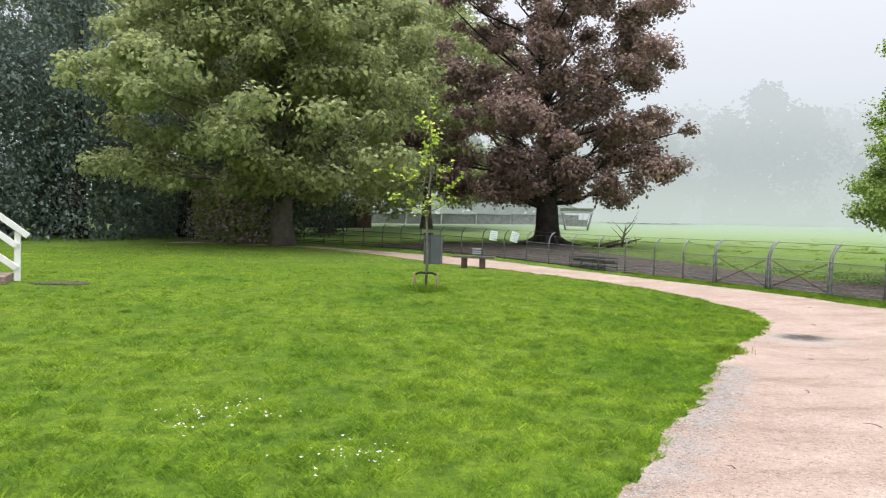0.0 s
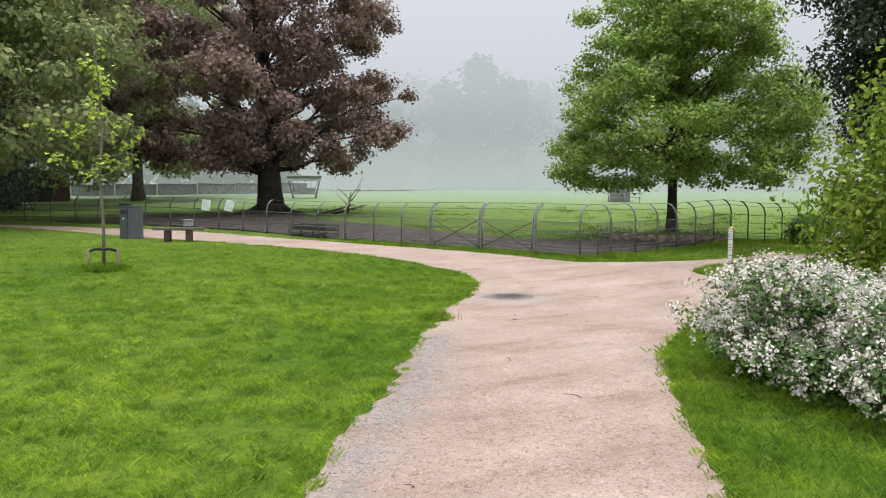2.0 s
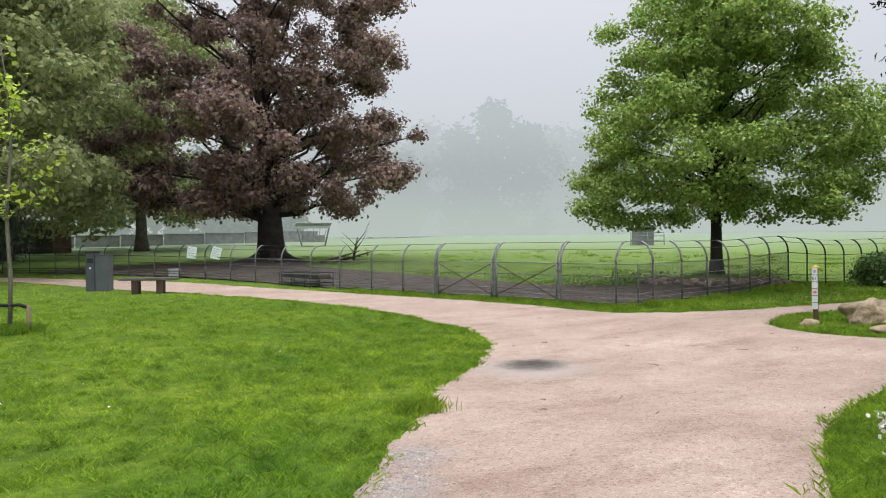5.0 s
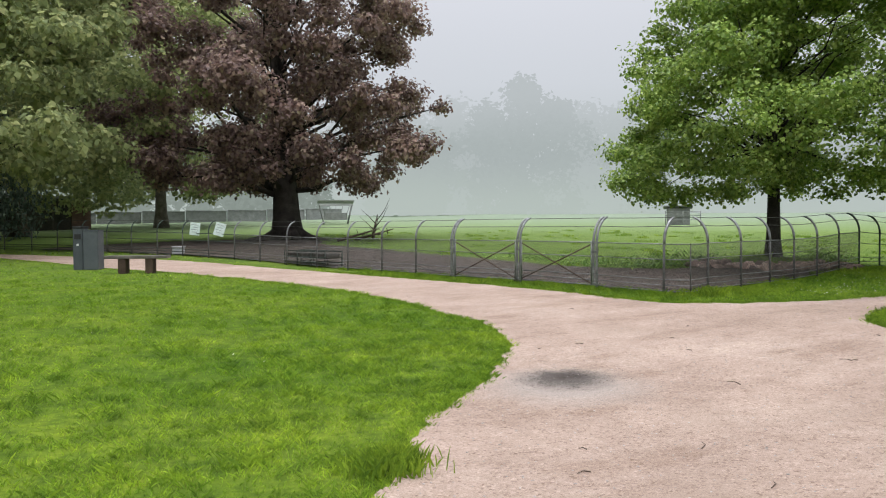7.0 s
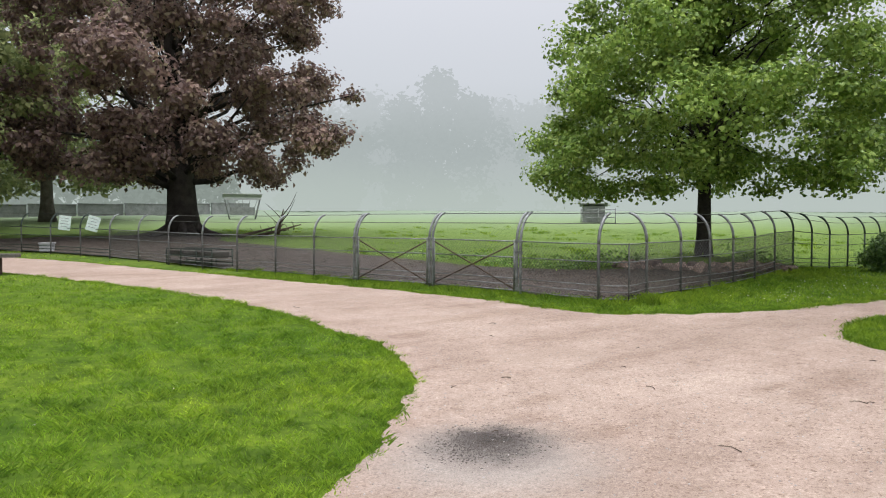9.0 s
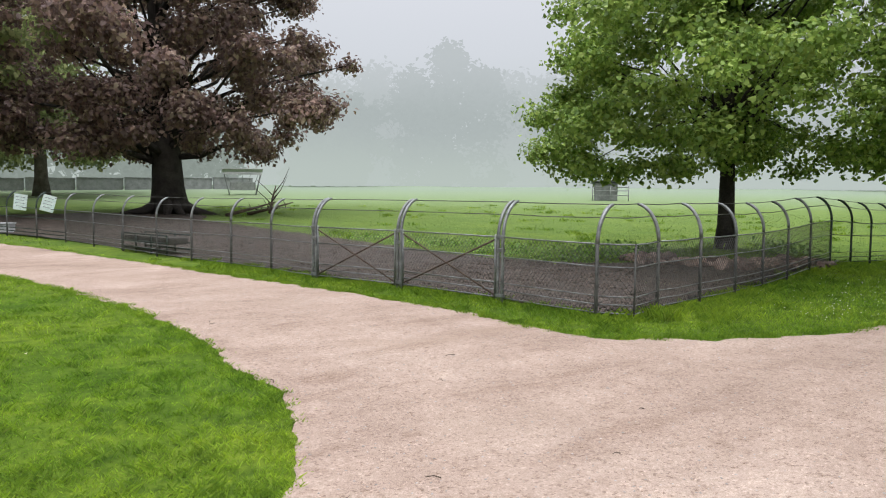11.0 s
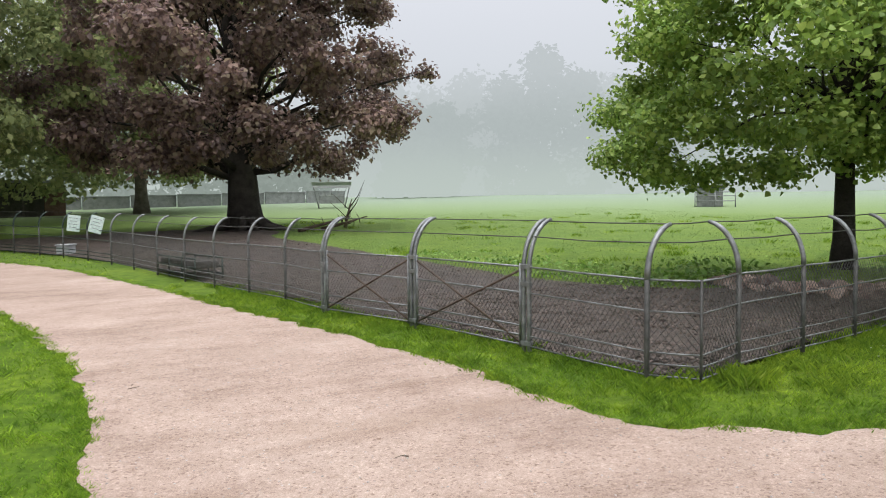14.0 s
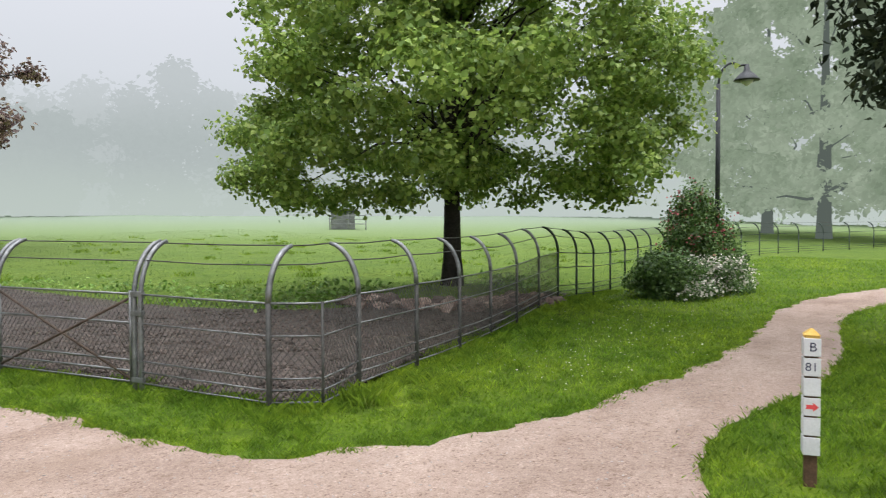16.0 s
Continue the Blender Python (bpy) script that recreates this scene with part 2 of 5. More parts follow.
M_GREEN_STEEL = mottled("green_painted_steel", [(0.3, (0.020, 0.034, 0.028)), (0.7, (0.045, 0.068, 0.056))], 8, 70, 0.55, 0.4, 0.1, 0.2, 0.002, dark=0.7)
M_RUST = mottled("rust_brown_steel", [(0.3, (0.07, 0.05, 0.04)), (0.7, (0.15, 0.11, 0.085))], 8, 70, 0.8, 0.3, 0.2, 0.3, 0.003)
M_WHITE = mottled("white_paint", [(0.3, (0.70, 0.70, 0.68)), (0.7, (0.80, 0.80, 0.79))], 5, 60, 0.5, 0.4, dark=0.88, bump_amt=0.1)
M_BOARD = mottled("dull_white_plastic", [(0.3, (0.55, 0.56, 0.57)), (0.7, (0.66, 0.67, 0.68))], 6, 70, 0.5, 0.4, dark=0.92, bump_amt=0.05)
M_PANEL = mottled("pale_blue_print", [(0.35, (0.48, 0.60, 0.58)), (0.65, (0.68, 0.76, 0.74))], 14, 60, 0.35, 0.5, dark=0.85, bump_amt=0.02)
M_BLACK = mottled("black_rubber", [(0.3, (0.012, 0.012, 0.012)), (0.7, (0.03, 0.03, 0.03))], 8, 60, 0.7, 0.3)
M_INK = mottled("dark_ink", [(0.3, (0.03, 0.03, 0.06)), (0.7, (0.07, 0.07, 0.12))], 8, 60, 0.7, 0.3, dark=0.8)
M_RED = mottled("red_vinyl", [(0.3, (0.62, 0.06, 0.07)), (0.7, (0.75, 0.10, 0.10))], 8, 60, 0.5, 0.3, dark=0.9)
M_YELLOW = mottled("yellow_paint", [(0.3, (0.55, 0.33, 0.06)), (0.7, (0.68, 0.45, 0.12))], 8, 60, 0.6, 0.3, dark=0.8)
M_WOOD = mottled("old_brown_wood", [(0.3, (0.048, 0.033, 0.024)), (0.7, (0.106, 0.071, 0.053))], 4, 50, 0.85, 0.2, bump_amt=0.6)
M_POST = mottled("reddish_post_wood", [(0.3, (0.080, 0.048, 0.030)), (0.7, (0.176, 0.105, 0.066))], 4, 50, 0.85, 0.2, bump_amt=0.6)
M_GREY_WOOD = mottled("weathered_grey_wood", [(0.3, (0.09, 0.082, 0.072)), (0.7, (0.18, 0.165, 0.145))], 4, 50, 0.85, 0.2, bump_amt=0.6)
M_PALE_WOOD = mottled("pale_stake_wood", [(0.3, (0.28, 0.21, 0.14)), (0.7, (0.42, 0.33, 0.23))], 4, 50, 0.85, 0.2, bump_amt=0.6)
M_BIN = mottled("slate_grey_paint", [(0.3, (0.04, 0.048, 0.056)), (0.7, (0.065, 0.075, 0.085))], 3, 50, 0.5, 0.4, dark=0.85, bump_amt=0.1)
M_BIN2 = mottled("mid_grey_panel", [(0.3, (0.055, 0.066, 0.074)), (0.7, (0.085, 0.096, 0.104))], 3, 50, 0.5, 0.4, dark=0.88, bump_amt=0.1)
M_STONE = mottled("tawny_boulder", [(0.28, (0.19, 0.14, 0.09)), (0.5, (0.36, 0.28, 0.18)), (0.75, (0.52, 0.44, 0.31))], 3.5, 30, 0.9, 0.2, bump_amt=0.9, bump_dist=0.03)
M_FIELDSTONE = mottled("reddish_fieldstone", [(0.28, (0.19, 0.13, 0.11)), (0.5, (0.32, 0.25, 0.22)), (0.75, (0.50, 0.43, 0.39))], 5.0, 30, 0.9, 0.2, bump_amt=0.9, bump_dist=0.03)
fs_nodes, fs_links = M_FIELDSTONE.node_tree.nodes, M_FIELDSTONE.node_tree.links
fs_base = fs_nodes["Principled BSDF"].inputs["Base Color"]
fs_ramp = ramp(fs_nodes, [(0, (0.45, 0.42, 0.42)), (0.5, (0.9, 0.85, 0.82)), (1, (1.5, 1.35, 1.28))])
fs_links.new(fs_nodes.new("ShaderNodeObjectInfo").outputs["Random"], fs_ramp.inputs["Fac"])
fs_links.new(mix_col(fs_nodes, fs_links, 1.0, fs_base.links[0].from_socket, fs_ramp.outputs[0], "MULTIPLY"), fs_base)
M_PEBBLE = mottled("mixed_pebbles", [(0.25, (0.16, 0.15, 0.14)), (0.5, (0.34, 0.31, 0.29)), (0.75, (0.58, 0.54, 0.5))], 18, 90, 0.85, 0.3, dark=0.8)
M_LAMP = mottled("dark_lamp_paint", [(0.3, (0.022, 0.026, 0.03)), (0.7, (0.045, 0.05, 0.055))], 3, 40, 0.5, 0.35, dark=0.7)
M_TWIG = mottled("dead_twigs", [(0.3, (0.06, 0.045, 0.035)), (0.7, (0.16, 0.12, 0.09))], 5, 60, 0.9, 0.2)
M_BARK = mottled("dark_wet_bark", [(0.3, (0.028, 0.024, 0.022)), (0.7, (0.075, 0.065, 0.058))], 2.2, 22, 0.9, 0.25, bump_amt=1.0, bump_dist=0.05)
M_BARK2 = mottled("grey_brown_bark", [(0.3, (0.09, 0.080, 0.066)), (0.7, (0.20, 0.178, 0.148))], 2.2, 22, 0.9, 0.25, bump_amt=1.0, bump_dist=0.05)
M_SAPLING = mottled("smooth_grey_bark", [(0.3, (0.13, 0.12, 0.095)), (0.7, (0.22, 0.205, 0.17))], 6, 50, 0.8, 0.25, bump_amt=0.4)
M_BRICK = mottled("red_brick_wall", [(0.3, (0.17, 0.10, 0.08)), (0.7, (0.28, 0.18, 0.145))], 3, 25, 0.9, 0.2)
M_ROOF = mottled("grey_sheet_roof", [(0.3, (0.30, 0.31, 0.32)), (0.7, (0.42, 0.43, 0.44))], 2, 25, 0.7, 0.3, dark=0.8)
# for distant structures: fog haze put into the base colour as paleness
M_HAZE_GREY = mottled("haze_paled_grey", [(0.3, (0.22, 0.23, 0.23)), (0.7, (0.36, 0.37, 0.37))], 2, 25, 0.85, 0.2)
M_SHED = mottled("dark_tarred_boards", [(0.3, (0.06, 0.055, 0.05)), (0.7, (0.12, 0.11, 0.10))], 2, 25, 0.85, 0.2)

M_CLOD = leafy("mud_clods", [(0.028, 0.021, 0.017), (0.065, 0.049, 0.040), (0.105, 0.081, 0.067), (0.150, 0.120, 0.102)], 0.8, 0.0, 0.2, 1.1)
L_SYC = leafy("sycamore_leaves", [(0.140, 0.228, 0.050), (0.220, 0.340, 0.070), (0.310, 0.432, 0.092), (0.400, 0.505, 0.122)], 0.45, 0.45, 0.3, 1.2, 0.9)
L_BEECH = leafy("copper_beech_leaves", [(0.168, 0.115, 0.112), (0.236, 0.160, 0.146), (0.316, 0.210, 0.176), (0.335, 0.272, 0.188)], 0.5, 0.45, 0.3, 1.2, 0.35)
L_CHEST = leafy("horse_chestnut_leaves", [(0.222, 0.266, 0.132), (0.288, 0.336, 0.156), (0.362, 0.405, 0.180), (0.442, 0.458, 0.210)], 0.8, 0.45, 0.25, 1.15, 0.4, 0.1)
L_YEW = leafy("dark_yew_needles", [(0.125, 0.165, 0.145), (0.150, 0.195, 0.168), (0.180, 0.230, 0.192)], 1.0, 0.2, 0.25, 1.15, 0.3, 0.0)
L_CONIFER = leafy("dark_cypress_sprays", [(0.034, 0.047, 0.034), (0.058, 0.078, 0.050), (0.100, 0.122, 0.072)], 0.8, 0.15, 0.35, 1.25, 0.6, 0.08)
L_SHRUB = leafy("fresh_shrub_leaves", [(0.083, 0.144, 0.013), (0.147, 0.248, 0.020), (0.246, 0.352, 0.033), (0.378, 0.443, 0.055)], 0.62, 0.4)
L_BUSH = leafy("dull_bush_leaves", [(0.050, 0.100, 0.028), (0.095, 0.180, 0.045), (0.165, 0.270, 0.065)], 0.5, 0.25)
L_SAPLING = leafy("young_yellow_leaves", [(0.259, 0.370, 0.049), (0.406, 0.517, 0.073), (0.555, 0.629, 0.115)], 0.45, 0.4)
L_WHITE = leafy("white_blossom", [(0.64, 0.57, 0.52), (0.78, 0.73, 0.67), (0.86, 0.82, 0.76)], 0.6, 0.25, 0.15, 1.03, 2.0)
L_PINK = leafy("faded_pink_blossom", [(0.48, 0.27, 0.40), (0.60, 0.42, 0.52), (0.66, 0.54, 0.6)], 0.6, 0.25, 0.1, 1.05)
L_RED = leafy("crimson_blossom", [(0.30, 0.05, 0.07), (0.42, 0.10, 0.11), (0.45, 0.2, 0.18)], 0.6, 0.25, 0.1, 1.05)
L_WEED = leafy("nettle_leaves", [(0.109, 0.210, 0.041), (0.186, 0.336, 0.060), (0.305, 0.420, 0.101)], 0.5, 0.3)


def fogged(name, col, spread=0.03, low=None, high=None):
    """Distance beyond fifty metres: a plain pale backdrop of glowing trees, fog painted into the colour, most at feet
    and tops.
    """
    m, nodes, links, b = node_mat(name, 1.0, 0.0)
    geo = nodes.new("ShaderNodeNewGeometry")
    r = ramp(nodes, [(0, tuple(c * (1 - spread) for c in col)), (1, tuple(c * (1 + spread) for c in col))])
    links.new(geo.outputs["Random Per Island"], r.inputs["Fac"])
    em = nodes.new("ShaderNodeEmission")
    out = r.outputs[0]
    # haze by height, mixed straight into the emission colour
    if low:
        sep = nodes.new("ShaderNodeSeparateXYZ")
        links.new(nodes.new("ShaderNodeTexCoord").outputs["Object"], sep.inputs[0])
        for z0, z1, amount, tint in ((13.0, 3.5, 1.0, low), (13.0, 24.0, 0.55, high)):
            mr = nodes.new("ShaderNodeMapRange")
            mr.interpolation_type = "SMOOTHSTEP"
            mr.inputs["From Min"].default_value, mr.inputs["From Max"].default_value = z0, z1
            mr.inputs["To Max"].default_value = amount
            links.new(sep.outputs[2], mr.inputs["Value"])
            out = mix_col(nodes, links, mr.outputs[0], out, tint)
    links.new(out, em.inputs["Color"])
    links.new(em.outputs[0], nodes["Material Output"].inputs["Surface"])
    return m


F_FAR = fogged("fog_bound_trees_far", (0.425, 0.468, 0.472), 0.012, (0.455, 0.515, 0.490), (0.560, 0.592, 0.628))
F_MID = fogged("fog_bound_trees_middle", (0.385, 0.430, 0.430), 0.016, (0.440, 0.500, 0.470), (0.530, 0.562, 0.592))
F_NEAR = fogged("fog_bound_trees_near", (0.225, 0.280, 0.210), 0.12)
# clump shading put into the glow, darker and lighter by noise
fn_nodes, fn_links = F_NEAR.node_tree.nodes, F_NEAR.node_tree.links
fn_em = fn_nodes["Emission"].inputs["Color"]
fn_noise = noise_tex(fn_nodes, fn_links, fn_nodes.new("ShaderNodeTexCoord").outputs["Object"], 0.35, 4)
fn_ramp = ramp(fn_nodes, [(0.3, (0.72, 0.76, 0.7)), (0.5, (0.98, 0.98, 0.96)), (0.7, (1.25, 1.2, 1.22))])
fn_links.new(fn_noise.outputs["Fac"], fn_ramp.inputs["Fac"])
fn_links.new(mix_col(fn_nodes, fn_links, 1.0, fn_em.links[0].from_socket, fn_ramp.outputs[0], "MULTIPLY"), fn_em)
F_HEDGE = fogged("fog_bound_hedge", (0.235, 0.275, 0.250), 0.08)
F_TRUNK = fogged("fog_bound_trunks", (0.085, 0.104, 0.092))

# ---- mesh helpers ----


def gz(x, y):
    """Height of the ground: a shallow dip at the fork, a meadow that climbs gently, a mound under the sycamore."""
    x, y = np.asarray(x, float), np.asarray(y, float)
    z = -0.2 * np.exp(-((x - 9.5) ** 2 + (y - 11) ** 2) / 24.5)
    r = 0.55 * (x - 10) + 0.83 * (y - 12)
    z = z + 0.024 * np.maximum(0, np.minimum(r, 50) - 14) + 0.045 * np.maximum(0, np.minimum(r, 100) - 50)
    z = z + 0.38 * np.exp(-((x - 23.0) ** 2 + (y - 18.9) ** 2) / 4.0)
    return z


def g1(x, y):
    return float(gz(x, y))


def mesh_np(name, verts, faces_flat, sizes, smooth=False):
    me = bpy.data.meshes.new(name)
    me.vertices.add(len(verts))
    me.vertices.foreach_set("co", np.asarray(verts, np.float32).ravel())
    me.loops.add(len(faces_flat))
    me.loops.foreach_set("vertex_index", np.asarray(faces_flat, np.int32))
    me.polygons.add(len(sizes))
    starts = np.concatenate([[0], np.cumsum(sizes)[:-1]]).astype(np.int32)
    me.polygons.foreach_set("loop_start", starts)
    me.update(calc_edges=True)
    if smooth:
        me.polygons.foreach_set("use_smooth", np.ones(len(sizes), bool))
    return me


def bm_mesh(name, bm, smooth=False):
    me = bpy.data.meshes.new(name)
    bm.to_mesh(me)
    bm.free()
    if smooth:
        me.polygons.foreach_set("use_smooth", np.ones(len(me.polygons), bool))
    return me


def part(name, data, material, parent=None, label="", smooth=False):
    """Links a bmesh or a mesh as one object, under its thing."""
    me = bm_mesh(name, data, smooth) if isinstance(data, bmesh.types.BMesh) else data
    if not me.materials:
        me.materials.append(material)
    ob = new(name, me)
    if parent is not None:
        ob.parent = parent
    if label:
        ob["label"] = label
    return ob


def thing(name, m=None, label="", category="", group="", kind=""):
    ob = new(name)
    ob.empty_display_size = 0.2
    if m is not None:
        ob.matrix_basis = m
    return tagged(ob, label, category, group, kind)


def box(sx, sy, sz, at=(0, 0, 0), bevel=0.0, rot=None, bm=None):
    own = bmesh.new()
    bmesh.ops.create_cube(own, size=1.0)
    bmesh.ops.scale(own, vec=(sx, sy, sz), verts=own.verts)
    if bevel:
        bmesh.ops.bevel(own, geom=own.edges[:], offset=bevel, segments=2, affect="EDGES", profile=0.6)
    if rot is not None:
        bmesh.ops.transform(own, matrix=rot, verts=own.verts)
    bmesh.ops.translate(own, vec=at, verts=own.verts)
    if bm is None:
        return own
    tmp = bpy.data.meshes.new("tmp")
    own.to_mesh(tmp)
    own.free()
    bm.from_mesh(tmp)
    bpy.data.meshes.remove(tmp)
    return bm


def tube_arrays(pts, radii, sides=6):
    """A swept tube as vertices and quads; capped by fans of one ngon at each end."""
    pts = [Vector(p) for p in pts]
    n = len(pts)
    V, F, S = [], [], []
    ref = None
    for k, p in enumerate(pts):
        d = (pts[min(k + 1, n - 1)] - pts[max(k - 1, 0)]).normalized()
        if ref is None:
            ref = Vector((0, 0, 1)) if abs(d.z) < 0.9 else Vector((1, 0, 0))
        a = d.cross(ref).normalized()
        b = a.cross(d).normalized()
        ref = b
        r = radii[k] if hasattr(radii, "__len__") else radii
        for s in range(sides):
            w = 2 * math.pi * s / sides
            V.append(p + r * (math.cos(w) * a + math.sin(w) * b))
    for k in range(n - 1):
        for s in range(sides):
            t = (s + 1) % sides
            F += [k * sides + s, k * sides + t, (k + 1) * sides + t, (k + 1) * sides + s]
            S.append(4)
    F += list(range(sides))[::-1]
    S.append(sides)
    F += [(n - 1) * sides + s for s in range(sides)]
    S.append(sides)
    return np.array(V), F, S


def joined_tubes(name, runs, sides=6, smooth=True):
    VV, FF, SS, o = [], [], [], 0
    for pts, radii in runs:
        V, F, S = tube_arrays(pts, radii, sides)
        VV.append(V)
        FF += [f + o for f in F]
        SS += S
        o += len(V)
    return mesh_np(name, np.concatenate(VV), FF, SS, smooth)


def tube(name, pts, radii, material, parent=None, sides=6, label="", smooth=True):
    return part(name, joined_tubes(name, [(pts, radii)], sides, smooth), material, parent, label)


def in_poly(px, py, poly):
    px, py = np.asarray(px), np.asarray(py)
    inside = np.zeros(px.shape, bool)
    n = len(poly)
    j = n - 1
    for i in range(n):
        xi, yi = poly[i]
        xj, yj = poly[j]
        c = ((yi > py) != (yj > py)) & (px < (xj - xi) * (py - yi) / (yj - yi + 1e-12) + xi)
        inside ^= c
        j = i
    return inside


def spline(pts, step=0.08, closed=False):
    """Points along a smooth line through the given ones."""
    P = [Vector((p[0], p[1], 0)) for p in pts]
    out = []
    n = len(P)
    for k in range(n if closed else n - 1):
        p0, p1, p2, p3 = (P[(k + d) % n] if closed else P[min(max(k + d, 0), n - 1)] for d in (-1, 0, 1, 2))
        m = max(1, int((p2 - p1).length / step))
        for s in range(m):
            t = s / m
            q = 0.5 * (2 * p1 + (p2 - p0) * t + (2 * p0 - 5 * p1 + 4 * p2 - p3) * t * t + (3 * p1 - p0 - 3 * p2 + p3) * t ** 3)
            out.append((q.x, q.y))
    if not closed:
        out.append((P[-1].x, P[-1].y))
    return out


def rough_edge(line, amp, freq=1.6, seed=0.0):
    """Wobbles a line, so that turf bites into gravel."""
    out = []
    for x, y in line:
        v = noise.noise_vector(Vector((x * freq, y * freq, seed))) + 0.4 * noise.noise_vector(Vector((x * freq * 3.7, y * freq * 3.7, seed + 5)))
        out.append((x + amp * v.x, y + amp * v.y))
    return out


def sheet(name, poly, lift, material, grid=0.4, parent=None, lumps=0.0):
    """A ground sheet that fills a polygon and follows the ground, raised by lift."""
    from mathutils.geometry import delaunay_2d_cdt
    xs, ys = [p[0] for p in poly], [p[1] for p in poly]
    gx, gy = np.meshgrid(np.arange(min(xs), max(xs), grid), np.arange(min(ys), max(ys), grid))
    gx, gy = gx.ravel(), gy.ravel()
    keep = in_poly(gx, gy, poly)
    pts = [Vector(p) for p in poly] + [Vector((a, b)) for a, b in zip(gx[keep], gy[keep])]
    v, e, f, *_ = delaunay_2d_cdt(pts, [], [list(range(len(poly)))], 1, 1e-4)
    V = np.array([(p.x, p.y, 0) for p in v])
    V[:, 2] = gz(V[:, 0], V[:, 1]) + lift
    if lumps:
        V[:, 2] += [lumps * (0.6 + abs(noise.noise(Vector((x * 2.3, y * 2.3, 3.0)))) + noise.noise(Vector((x * 5.5, y * 5.5, 9.0)))) for x, y in V[:, :2]]
    flat = [i for face in f for i in face]
    me = mesh_np(name, V, flat, [len(face) for face in f], True)
    me.materials.append(material)
    ob = new(name, me)
    if parent is not None:
        ob.parent = parent
    return ob


LEAF_OVAL = [(0, 0), (0.28, 0.3), (0.24, 0.68), (0, 1.0), (-0.24, 0.68), (-0.28, 0.3)]
LEAF_MAPLE = [(0, 0), (0.50, 0.26), (0.34, 0.60), (0, 1.0), (-0.34, 0.60), (-0.50, 0.26)]
LEAF_DIA = [(0, 0), (0.36, 0.45), (0, 1.0), (-0.36, 0.45)]
FLORET = [(0.48, 0.05), (0.1, 0.48), (-0.42, 0.25), (-0.36, -0.34), (0.22, -0.44)]
LEAF_STRIP = [(0, 0), (0.24, 0.35), (0, 1.0), (-0.24, 0.35)]
BLOSSOM = [(0.5, 0), (0.16, 0.16), (0, 0.5), (-0.16, 0.16), (-0.5, 0), (-0.16, -0.16), (0, -0.5), (0.16, -0.16)]


def leaf_mesh(name, P, N, size, shape, rng, droop=0.35, spread=0.6, jitter=0.35):
    """Many small leaves at P, facing about N: each its own blade, folded along its length."""
    n = len(P)
    N = N + spread * rng.normal(size=(n, 3))
    N /= np.linalg.norm(N, axis=1)[:, None] + 1e-9
    D = rng.normal(size=(n, 3))
    D[:, 2] -= droop
    D -= (D * N).sum(1)[:, None] * N
    D /= np.linalg.norm(D, axis=1)[:, None] + 1e-9
    X = np.cross(D, N)
    s = size * (1 + jitter * rng.uniform(-1, 1, n))
    T = np.array(shape)
    k = len(T)
    fold = np.abs(T[:, 0]) * 0.45
    V = P[:, None, :] + s[:, None, None] * (T[None, :, 0, None] * X[:, None, :] + T[None, :, 1, None] * D[:, None, :] + fold[None, :, None] * N[:, None, :])
    return mesh_np(name, V.reshape(-1, 3), np.arange(n * k), np.full(n, k))


def clump_points(centers, radii, total, rng, shell=0.45, flat_top=0.0):
    """Points in the outer shells of many ellipsoids, in proportion to their surface, and the way out of each."""
    C, R = np.asarray(centers, float), np.asarray(radii, float)
    w = (R[:, 0] * R[:, 1] + R[:, 0] * R[:, 2] + R[:, 1] * R[:, 2])
    idx = rng.choice(len(C), total, p=w / w.sum())
    d = rng.normal(size=(total, 3))
    d /= np.linalg.norm(d, axis=1)[:, None]
    rad = (1 - shell * rng.uniform(0, 1, total) ** 1.4)
    lump = 1 + 0.16 * np.sin(5 * d[:, 0] + idx) * np.cos(4 * d[:, 1] + 2 * idx)
    P = C[idx] + R[idx] * (d * (rad * lump)[:, None] + 0.14 * rng.normal(size=(total, 3)))
    N = d / R[idx]
    N /= np.linalg.norm(N, axis=1)[:, None]
    N[:, 2] += 0.45
    return P, N


def crown_clumps(profile, base, count, rng, lean=(0, 0), size=(0.7, 1.3), flatten=0.6, inner=0.25, squash=None):
    """Clump centres in a crown whose radius at each height is the profile's, mostly near its outside."""
    hs, rs = [p[0] for p in profile], [p[1] for p in profile]
    C, R = [], []
    while len(C) < count:
        h = rng.uniform(hs[0], hs[-1])
        rr = np.interp(h, hs, rs)
        if rng.uniform(0, max(rs)) > rr + 0.3 * max(rs):
            continue
        a = rng.uniform(0, 2 * math.pi)
        q = rng.uniform(0.0, 0.7) if rng.uniform() < inner else rng.uniform(0.68, 1.0)
        wob = 1 + 0.14 * math.sin(3 * a + h) + 0.10 * math.sin(7 * a - 2 * h)
        s = rng.uniform(*size)
        d = max(0.0, rr * wob * q - 0.5 * s)
        f = (h - hs[0]) / (hs[-1] - hs[0])
        C.append((base[0] + d * math.cos(a) + lean[0] * f, base[1] + d * math.sin(a) + lean[1] * f, base[2] + h))
        R.append((s, s, s * flatten))
    return C, R


